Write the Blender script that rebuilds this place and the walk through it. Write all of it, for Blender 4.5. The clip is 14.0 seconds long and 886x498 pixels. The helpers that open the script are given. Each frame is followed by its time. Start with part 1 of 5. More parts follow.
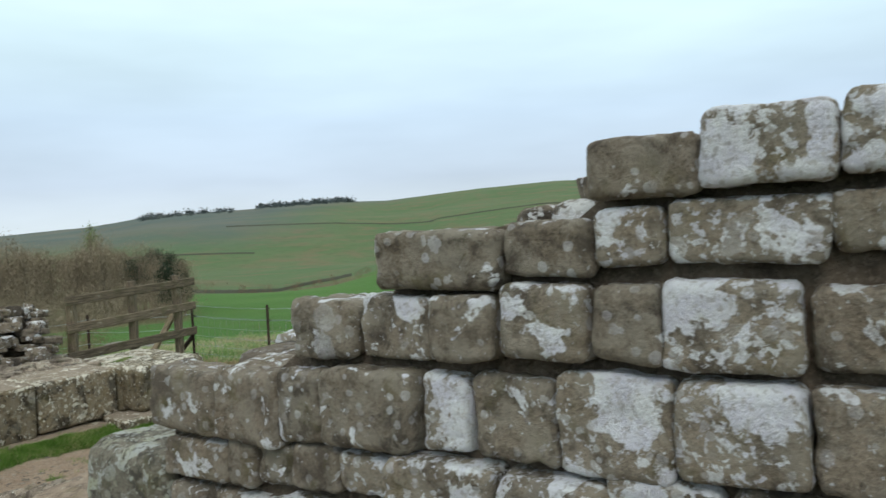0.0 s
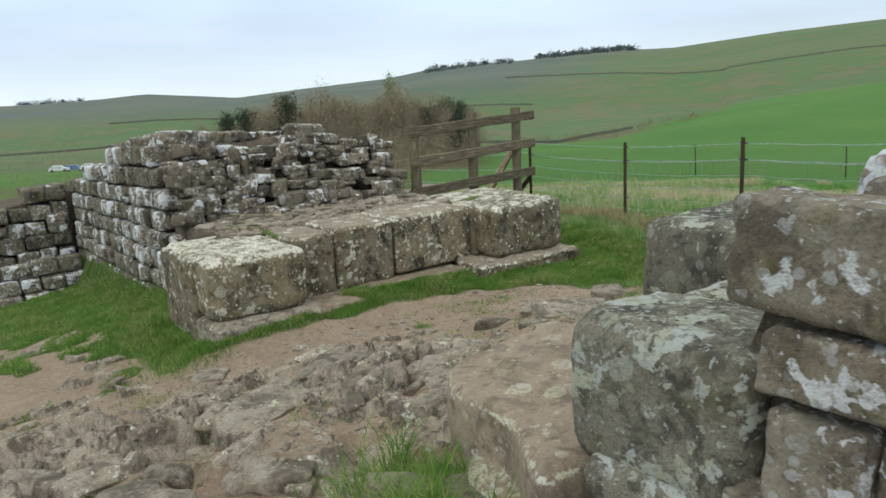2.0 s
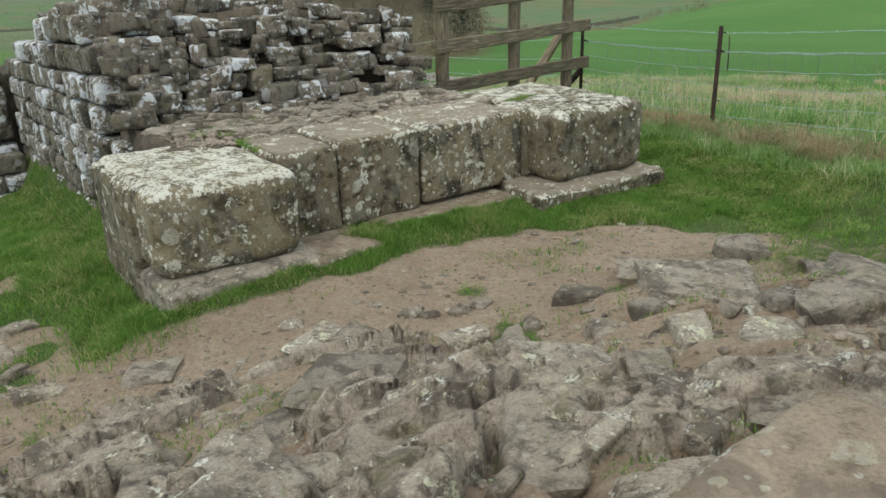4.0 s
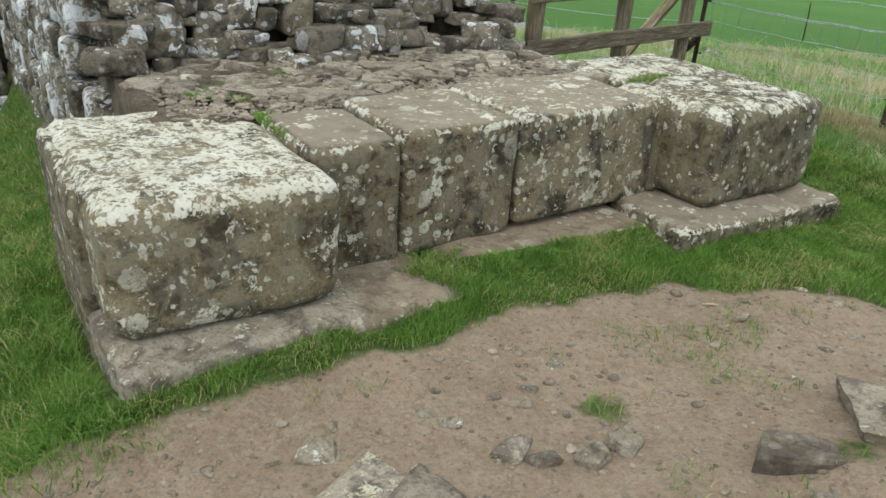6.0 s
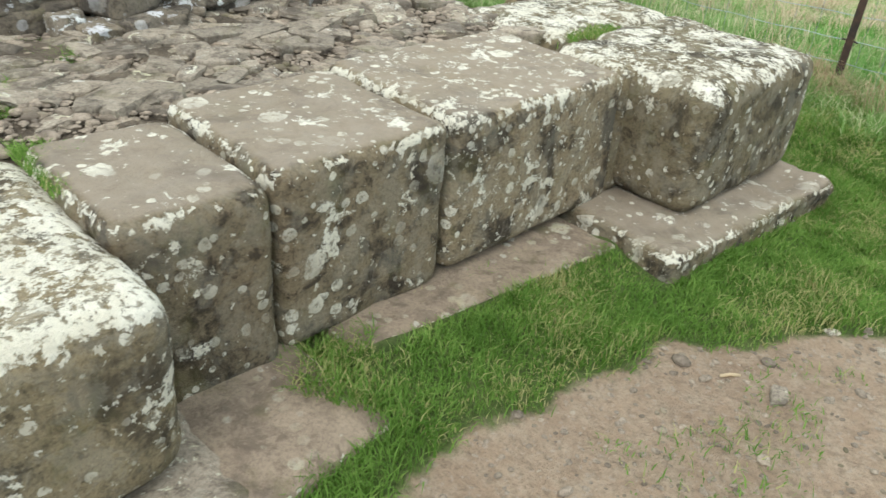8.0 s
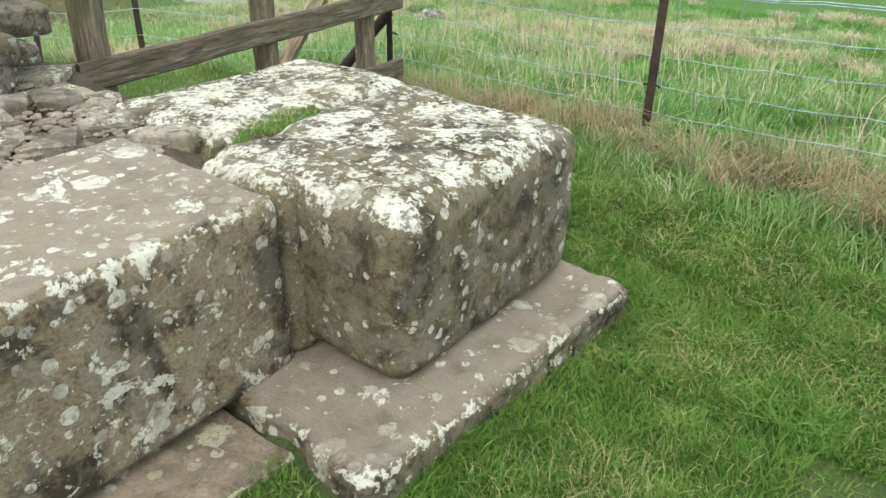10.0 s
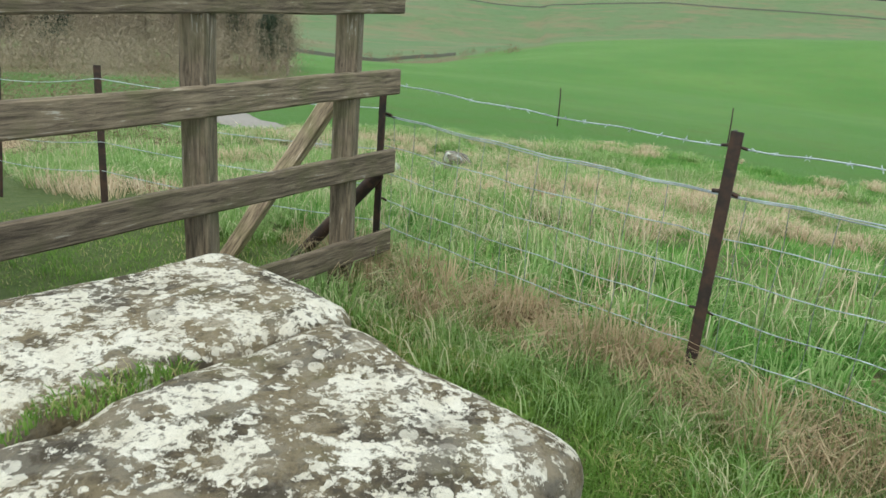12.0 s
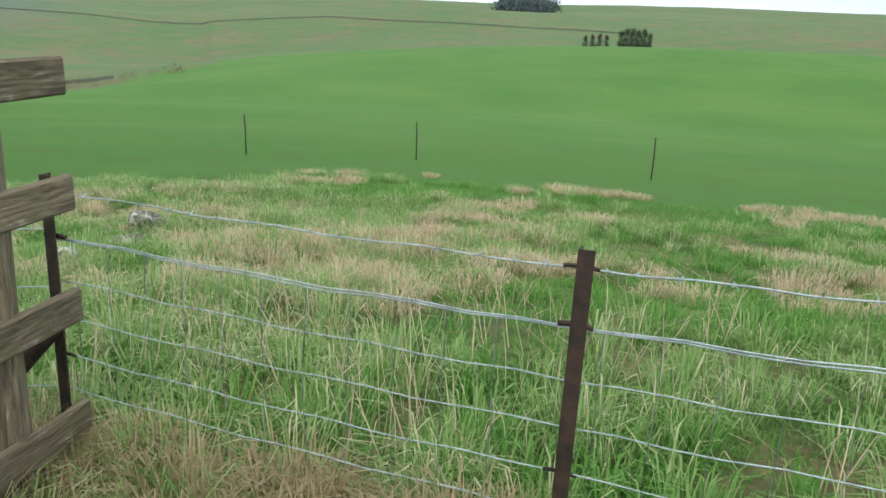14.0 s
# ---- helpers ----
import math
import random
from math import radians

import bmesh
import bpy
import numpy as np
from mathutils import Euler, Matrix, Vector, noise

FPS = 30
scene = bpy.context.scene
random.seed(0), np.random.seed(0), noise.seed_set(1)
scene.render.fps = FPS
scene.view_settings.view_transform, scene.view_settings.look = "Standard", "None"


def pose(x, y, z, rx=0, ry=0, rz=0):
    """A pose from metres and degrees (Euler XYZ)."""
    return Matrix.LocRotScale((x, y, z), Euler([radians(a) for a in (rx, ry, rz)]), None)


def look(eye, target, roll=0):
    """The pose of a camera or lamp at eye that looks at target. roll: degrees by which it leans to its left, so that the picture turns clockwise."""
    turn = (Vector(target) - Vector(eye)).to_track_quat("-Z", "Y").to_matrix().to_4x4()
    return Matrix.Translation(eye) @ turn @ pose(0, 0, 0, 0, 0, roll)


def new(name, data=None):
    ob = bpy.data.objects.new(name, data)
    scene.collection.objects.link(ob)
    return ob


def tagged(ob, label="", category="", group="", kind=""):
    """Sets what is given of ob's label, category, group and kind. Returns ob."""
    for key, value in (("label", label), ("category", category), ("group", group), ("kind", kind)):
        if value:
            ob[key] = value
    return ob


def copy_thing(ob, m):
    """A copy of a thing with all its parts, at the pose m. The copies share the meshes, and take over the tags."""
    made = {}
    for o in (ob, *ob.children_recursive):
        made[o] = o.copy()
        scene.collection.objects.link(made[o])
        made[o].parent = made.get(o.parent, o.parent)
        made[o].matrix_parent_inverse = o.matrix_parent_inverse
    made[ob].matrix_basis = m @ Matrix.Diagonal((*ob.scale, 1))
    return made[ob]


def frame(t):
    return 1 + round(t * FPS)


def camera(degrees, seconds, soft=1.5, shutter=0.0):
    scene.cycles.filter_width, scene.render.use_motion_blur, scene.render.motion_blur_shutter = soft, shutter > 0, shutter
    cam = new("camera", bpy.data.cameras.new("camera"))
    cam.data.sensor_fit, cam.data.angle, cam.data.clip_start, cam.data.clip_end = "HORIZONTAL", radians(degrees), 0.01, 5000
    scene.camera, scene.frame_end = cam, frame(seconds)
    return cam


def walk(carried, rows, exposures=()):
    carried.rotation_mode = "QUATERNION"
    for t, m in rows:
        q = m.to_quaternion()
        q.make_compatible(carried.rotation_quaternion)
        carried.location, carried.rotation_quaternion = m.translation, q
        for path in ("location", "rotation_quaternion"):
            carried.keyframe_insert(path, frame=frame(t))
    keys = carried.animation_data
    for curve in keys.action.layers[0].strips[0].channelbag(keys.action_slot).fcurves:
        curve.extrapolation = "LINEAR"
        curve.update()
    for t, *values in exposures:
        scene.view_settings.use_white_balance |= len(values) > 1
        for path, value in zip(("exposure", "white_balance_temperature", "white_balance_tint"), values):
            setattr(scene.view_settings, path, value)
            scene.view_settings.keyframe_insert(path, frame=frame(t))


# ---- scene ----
cam = camera(61.5, 14.0, shutter=0.12)
PATH = [
    (0, (0.005, -0.001, 2.284), (0.008, 1.997, 2.206), -2.6),
    (0.5, (-0.412, 0.27, 2.138), (-0.644, 2.253, 2.021), -3.4),
    (1, (-0.75, 0.648, 2.028), (-1.136, 2.597, 1.794), -3.8),
    (1.5, (-1.061, 1.052, 2.002), (-1.614, 2.947, 1.68), -2.8),
    (2, (-1.407, 1.513, 1.967), (-2.119, 3.332, 1.536), -3.1),
    (2.5, (-1.696, 1.997, 1.897), (-2.469, 3.772, 1.396), -2.6),
    (3, (-1.952, 2.48, 1.858), (-2.744, 4.239, 1.331), -2.0),
    (3.5, (-2.232, 2.894, 1.806), (-2.936, 4.665, 1.2), -2.1),
    (3.7, (-2.336, 3.057, 1.777), (-3.022, 4.819, 1.126), -2.1),
    (5.8, (-3.397, 4.613, 1.663), (-4.105, 6.271, 0.797), 3.1),
    (6, (-3.492, 4.737, 1.638), (-4.18, 6.407, 0.778), 3.5),
    (6.5, (-3.7, 4.99, 1.626), (-4.257, 6.705, 0.76), 4.7),
    (7, (-3.878, 5.361, 1.569), (-4.358, 7.057, 0.623), 5.5),
    (7.5, (-3.977, 5.631, 1.575), (-4.436, 7.288, 0.553), 4.0),
    (8, (-4.087, 5.926, 1.56), (-4.411, 7.609, 0.529), 4.5),
    (8.5, (-3.976, 6.169, 1.536), (-3.916, 7.884, 0.51), 6.1),
    (8.7, (-3.904, 6.318, 1.512), (-3.746, 8.05, 0.524), 6.2),
    (10.8, (-3.289, 7.574, 1.473), (-3.612, 9.333, 0.577), 1.5),
    (11, (-3.285, 7.682, 1.479), (-3.632, 9.449, 0.608), 2.5),
    (11.5, (-3.283, 7.956, 1.527), (-3.552, 9.796, 0.793), 4.8),
    (12, (-3.323, 8.261, 1.504), (-3.529, 10.146, 0.869), 4.8),
    (12.5, (-3.453, 8.523, 1.475), (-3.595, 10.441, 0.927), 5.8),
    (13, (-3.576, 8.756, 1.5), (-3.488, 10.681, 0.965), 5.6),
    (13.5, (-3.573, 9.045, 1.497), (-3.141, 10.913, 0.93), 4.5),
    (14, (-3.56, 9.282, 1.669), (-2.979, 11.116, 1.122), 3.2),
]
walk(cam, [(t, look(eye, target, roll)) for t, eye, target, roll in PATH],
     exposures=[(0, -0.1), (1.0, -0.15), (2.5, 0.15), (3, 0.15), (6, 0.4), (7.5, 0.65), (8.5, 0.9), (11, 0.9), (12, 0.6), (14, 0.5)])

# ---------------------------------------------------------------- light
world = bpy.data.worlds.new("overcast")
scene.world = world
world.use_nodes = True
wn, wl = world.node_tree.nodes, world.node_tree.links
wn.clear()
w_out = wn.new("ShaderNodeOutputWorld")
w_bg = wn.new("ShaderNodeBackground")
w_sky = wn.new("ShaderNodeTexSky")
w_sky.sky_type, w_sky.sun_disc = "NISHITA", False
w_sky.sun_elevation, w_sky.sun_rotation = radians(48), radians(200)
w_sky.altitude, w_sky.dust_density = 150, 2.0
w_gain = wn.new("ShaderNodeMix")
w_gain.data_type, w_gain.blend_type = "RGBA", "MULTIPLY"
w_gain.inputs["Factor"].default_value = 1.0
w_gain.inputs["B"].default_value = (0.1, 0.1, 0.1, 1)
w_coord = wn.new("ShaderNodeTexCoord")
w_sep = wn.new("ShaderNodeSeparateXYZ")
w_ramp = wn.new("ShaderNodeValToRGB")
w_ramp.color_ramp.elements[0].position, w_ramp.color_ramp.elements[0].color = 0.0, (0.92, 1.05, 1.12, 1)
w_ramp.color_ramp.elements[1].position, w_ramp.color_ramp.elements[1].color = 0.5, (1.08, 1.18, 1.18, 1)
for at_z, col in ((0.06, (0.70, 0.84, 1.0, 1)), (0.14, (0.72, 0.91, 1.09, 1)), (0.25, (0.89, 1.15, 1.24, 1))):
    w_ramp.color_ramp.elements.new(at_z).color = col
w_map = wn.new("ShaderNodeMapping")
w_map.inputs["Scale"].default_value = (1.6, 1.6, 7.0)
w_noise = wn.new("ShaderNodeTexNoise")
w_noise.inputs["Scale"].default_value, w_noise.inputs["Detail"].default_value = 1.3, 4
w_cl = wn.new("ShaderNodeMapRange")
w_cl.inputs["From Min"].default_value, w_cl.inputs["From Max"].default_value = 0.3, 0.7
w_cl.inputs["To Min"].default_value, w_cl.inputs["To Max"].default_value = 0.88, 1.1
w_mul = wn.new("ShaderNodeMix")
w_mul.data_type, w_mul.blend_type = "RGBA", "MULTIPLY"
w_mul.inputs["Factor"].default_value = 1.0
w_mix = wn.new("ShaderNodeMix")
w_mix.data_type = "RGBA"
w_mix.inputs["Factor"].default_value = 0.9
wl.new(w_coord.outputs["Generated"], w_sep.inputs[0])
wl.new(w_sep.outputs["Z"], w_ramp.inputs[0])
wl.new(w_coord.outputs["Generated"], w_map.inputs[0])
wl.new(w_map.outputs[0], w_noise.inputs["Vector"])
wl.new(w_noise.outputs["Fac"], w_cl.inputs["Value"])
wl.new(w_ramp.outputs[0], w_mul.inputs["A"])
wl.new(w_cl.outputs[0], w_mul.inputs["B"])
wl.new(w_sky.outputs[0], w_gain.inputs["A"])
wl.new(w_gain.outputs["Result"], w_mix.inputs["A"])
wl.new(w_mul.outputs["Result"], w_mix.inputs["B"])
wl.new(w_mix.outputs["Result"], w_bg.inputs["Color"])
wl.new(w_bg.outputs[0], w_out.inputs[0])

sun = new("sun", bpy.data.lights.new("sun", "SUN"))
sun.data.energy, sun.data.angle, sun.data.color = 0.9, radians(25), (1.0, 0.96, 0.9)
sun.matrix_world = look((0, 0, 30), (4, 18, 8))

# ---------------------------------------------------------------- noise and plan
AX, SX = Vector((0.55007, 0.83512, 0)), Vector((0.83512, -0.55007, 0))   # along the gate, and across it
ORIGIN = Vector((-4.5, 8.1, 0))


def wp(a, s, z=0.0):
    """World place of gate coordinates."""
    return ORIGIN + AX * a + SX * s + Vector((0, 0, z))


def gate_coords(x, y):
    dx, dy = x + 4.5, y - 8.1
    return dx * 0.55007 + dy * 0.83512, dx * 0.83512 - dy * 0.55007


GATE = Matrix(((AX.x, SX.x, 0, ORIGIN.x), (AX.y, SX.y, 0, ORIGIN.y), (0, 0, 1, 0), (0, 0, 0, 1)))
GATE_R = math.degrees(math.atan2(AX.y, AX.x))


def lattice(ix, iy, iz, seed):
    h = (ix.astype(np.int64) * 73856093) ^ (iy.astype(np.int64) * 19349663) ^ (iz.astype(np.int64) * 83492791) ^ (seed * 2654435761)
    h = (h ^ (h >> 13)) * 1274126177
    h = h & 0x7FFFFFFF
    h = (h ^ (h >> 15)) * 2246822519 & 0x7FFFFFFF
    return (h % 100003) / 100003.0


def vnoise(p, seed=0):
    """Smooth noise in -1..1 at the rows of p."""
    p = np.asarray(p, dtype=float)
    i = np.floor(p)
    f = p - i
    f = f * f * (3 - 2 * f)
    out = np.zeros(len(p))
    for cx in (0, 1):
        for cy in (0, 1):
            for cz in (0, 1):
                w = (f[:, 0] if cx else 1 - f[:, 0]) * (f[:, 1] if cy else 1 - f[:, 1]) * (f[:, 2] if cz else 1 - f[:, 2])
                out += w * lattice(i[:, 0] + cx, i[:, 1] + cy, i[:, 2] + cz, seed)
    return out * 2 - 1


def fbm(p, seed=0, octaves=3):
    p = np.asarray(p, dtype=float)
    total, amp = np.zeros(len(p)), 1.0
    for k in range(octaves):
        total += amp * vnoise(p * 2 ** k + 17.3 * k, seed + k)
        amp *= 0.5
    return total / 1.75


def plates(x, y, seed):
    """Cracked plates: how far in from the crack, a height and a slope for each plate."""
    ix, iy = np.floor(x), np.floor(y)
    f1, f2 = np.full(len(x), 9.0), np.full(len(x), 9.0)
    hid, lx, ly = np.zeros(len(x)), np.zeros(len(x)), np.zeros(len(x))
    for i in (-1, 0, 1):
        for j in (-1, 0, 1):
            px = ix + i + lattice(ix + i, iy + j, 0 * ix, seed)
            py = iy + j + lattice(ix + i, iy + j, 0 * ix + 1, seed)
            d = np.hypot(x - px, y - py)
            closer = d < f1
            f2 = np.where(closer, f1, np.minimum(f2, d))
            hid = np.where(closer, lattice(ix + i, iy + j, 0 * ix + 2, seed), hid)
            lx, ly = np.where(closer, x - px, lx), np.where(closer, y - py, ly)
            f1 = np.where(closer, d, f1)
    return f2 - f1, hid, lx, ly


def smooth(e0, e1, v):
    t = np.clip((v - e0) / (e1 - e0), 0, 1)
    return t * t * (3 - 2 * t)


SKY_AZ = [-180, -75, -53, -47, -42, -36, -31, -25, -21, -16, -8, -4, 3, 9, 14, 21, 30, 40, 60, 180]
SKY_EL = [0.3, 0.3, 0.15, 0.1, 0.4, -0.15, 0.25, 0.65, 1.25, 1.4, 1.75, 1.7, 2.3, 2.6, 2.5, 2.55, 2.8, 2.9, 2.6, 0.3]
CREST_AZ = [-180, -90, -50, -20, -12, -8, -3, 1, 9, 21, 33, 46, 70, 180]
CREST_Z = [0, -6, -16, -18, -20, -18, -13.5, -10, -6, -0.6, 2.2, 2.8, 2.5, 0]


def ground_height(x, y):
    """Height of the ground at arrays of x and y."""
    x, y = np.asarray(x, dtype=float), np.asarray(y, dtype=float)
    a, s = gate_coords(x, y)
    # rough track up through the gate
    near = np.interp(s, [-3, 1.4, 2.1, 3.0, 5.0, 6.2, 8.2, 12], [-0.02, 0.0, 0.1, 0.3, 0.4, 0.5, 0.8, 1.1])
    near = near - 0.5 * smooth(-0.4, 2.2, a) * smooth(1.5, 3.5, s) * 0.5
    near = near - 0.13 * np.clip(-s - 1.0, 0, 7) * smooth(-1.4, -2.0, a)
    near = near - np.clip(-1.2 - a, 0, 6) * 0.13 * np.clip(1 - s / 2.5, 0, 1) * (a < -1.2)
    near = near + 0.13 * smooth(1.9, 2.9, a) * smooth(-2.5, 0, s)
    near = near + 0.085 * np.exp(-((s - 0.22) / 0.33) ** 2) * smooth(-1.5, -0.9, a) * (1 - smooth(1.9, 2.4, a))
    near = near + 0.11 * np.exp(-((s - 0.40) / 0.22) ** 2) * smooth(-2.45, -2.05, a) * (1 - smooth(-1.5, -0.9, a))
    pn = np.stack([x, y, x * 0], 1)
    near = near + 0.025 * fbm(pn * 1.3, 3) + 0.012 * fbm(pn * 6, 5)
    rub = smooth(1.5, 2.3, s) * (1 - smooth(5.5, 7.0, s))
    tilt = np.stack([x * 2.2 + y * 1.1, y * 3.6 - x * 1.2, x * 0], 1)
    ridge = 1 - np.abs(fbm(tilt, 11)) * 2
    step = vnoise(tilt * 1.7, 13)
    near = near + rub * (0.05 * fbm(pn * 2.0, 12) + 0.045 * ridge + 0.035 * np.sign(step) * np.clip(np.abs(step) * 6, 0, 1))
    # open country
    dx, dy = x + 3.3, y - 8.0
    r = np.hypot(dx, dy)
    az = np.degrees(np.arctan2(dx, dy))
    sky = 1600 * np.tan(np.radians(np.interp(az, SKY_AZ, SKY_EL))) + 1.8
    crest = np.interp(az, CREST_AZ, CREST_Z)
    ahead = smooth(-125, -70, az) * (1 - smooth(75, 125, az))
    k450 = np.where(az < 0, -23.0 + (az > -60) * 0, np.interp(az, [0, 8, 20, 60], [-20.0, -12, -7, -2]))
    far = np.zeros_like(r)
    rs = np.clip(r, 4, None)
    knots = [(4, 0.05 + 0 * r), (13, -1.0 + 0 * r), (24, -2.05 + 0 * r), (70, -6.0 + 0 * r), (125, -9.6 + 0 * r), (255, crest),
             (300, crest + np.where(az > 0, 0.3, -0.5)), (470, k450), (820, 0.33 * sky + 0.67 * k450 + 8), (1600, sky), (2100, sky - 25), (4600, sky - 260)]
    for (r0, z0), (r1, z1) in zip(knots, knots[1:]):
        t = np.clip((rs - r0) / (r1 - r0), 0, 1)
        seg = (rs >= r0) & (rs < r1) if r1 < 4600 else rs >= r0
        t = t * t * (3 - 2 * t) * 0.45 + t * 0.55
        far = np.where(seg, z0 + (z1 - z0) * t, far)
    far = far * ahead + (1 - ahead) * np.interp(r, [0, 8, 40, 200, 1600, 4600], [0.4, 0.7, 1.5, 3, 9, -60])
    pf = np.stack([x, y, x * 0], 1)
    far = far + 0.17 * fbm(pf * 1.0, 27) * smooth(0.3, 1.2, gate_line(x, y)) * (1 - smooth(11, 15, r))
    far = far + 0.07 * fbm(pf * 0.5, 21) * smooth(5, 12, r) * (1 - smooth(20, 60, r)) + 0.5 * fbm(pf * 0.03, 22) * smooth(60, 200, r) * ahead
    far = far + 9 * fbm(pf * 0.004, 23) * smooth(500, 900, r) * (1 - smooth(1300, 1600, r)) * ahead
    blend = smooth(3.2, 6.5, r - 2.5 * (s > 1.0) * smooth(1, 3, s) - 3 * (1 - ahead))
    beyond = smooth(2.6, 4.4, a + 0.4 * s)          # past the wire fence the bank falls away
    blend = np.maximum(blend, 0) * np.where(s > 1.5, beyond, 1.0) if np.ndim(blend) else blend
    left = smooth(-1.0, -1.6, a)
    far_out = smooth(12, 20, r)
    blend = np.maximum(blend * (1 - left), far_out)
    return near * (1 - blend) + far * blend


# ---------------------------------------------------------------- materials
def material(name, rough=0.9):
    m = bpy.data.materials.new(name)
    m.use_nodes = True
    b = m.node_tree.nodes["Principled BSDF"]
    b.inputs["Roughness"].default_value = rough
    b.inputs["Specular IOR Level"].default_value = 0.3
    return m, m.node_tree.nodes, m.node_tree.links, b


def n_noise(n, l, vec, scale, detail=4.0, rough=0.6, dist=0.0):
    t = n.new("ShaderNodeTexNoise")
    t.inputs["Scale"].default_value, t.inputs["Detail"].default_value = scale, detail
    t.inputs["Roughness"].default_value, t.inputs["Distortion"].default_value = rough, dist
    if vec is not None:
        l.new(vec, t.inputs["Vector"])
    return t.outputs["Fac"]


def n_range(n, l, val, lo, hi, a=0.0, b=1.0):
    t = n.new("ShaderNodeMapRange")
    for key, v in (("From Min", lo), ("From Max", hi), ("To Min", a), ("To Max", b)):
        t.inputs[key].default_value = v
    l.new(val, t.inputs["Value"])
    return t.outputs[0]


def n_mix(n, l, fac, a, b, mode="MIX"):
    t = n.new("ShaderNodeMix")
    t.data_type, t.blend_type = "RGBA", mode
    for key, v in (("Factor", fac), ("A", a), ("B", b)):
        sock = t.inputs[key]
        if isinstance(v, (int, float)):
            sock.default_value = v
        elif isinstance(v, tuple):
            sock.default_value = (*v, 1)
        else:
            l.new(v, sock)
    return t.outputs["Result"]


def n_math(n, l, op, a, b=0.0):
    t = n.new("ShaderNodeMath")
    t.operation = op
    for k, v in enumerate((a, b)):
        if isinstance(v, (int, float)):
            t.inputs[k].default_value = v
        else:
            l.new(v, t.inputs[k])
    return t.outputs[0]


def n_bump(n, l, bsdf, height, strength, dist):
    t = n.new("ShaderNodeBump")
    t.inputs["Strength"].default_value, t.inputs["Distance"].default_value = strength, dist
    l.new(height, t.inputs["Height"])
    l.new(t.outputs[0], bsdf.inputs["Normal"])


def n_place(n, l, shift=True):
    """World place, moved by a random step for each piece."""
    g = n.new("ShaderNodeNewGeometry")
    if not shift:
        return g.outputs["Position"], g
    o = n.new("ShaderNodeObjectInfo")
    add = n.new("ShaderNodeVectorMath")
    add.operation = "MULTIPLY_ADD"
    add.inputs[1].default_value = (1, 1, 1)
    sc = n.new("ShaderNodeVectorMath")
    sc.operation = "SCALE"
    sc.inputs["Scale"].default_value = 37.0
    comb = n.new("ShaderNodeCombineXYZ")
    for k in range(3):
        l.new(o.outputs["Random"], comb.inputs[k])
    l.new(comb.outputs[0], sc.inputs[0])
    l.new(g.outputs["Position"], add.inputs[0])
    l.new(sc.outputs[0], add.inputs[2])
    return add.outputs[0], g


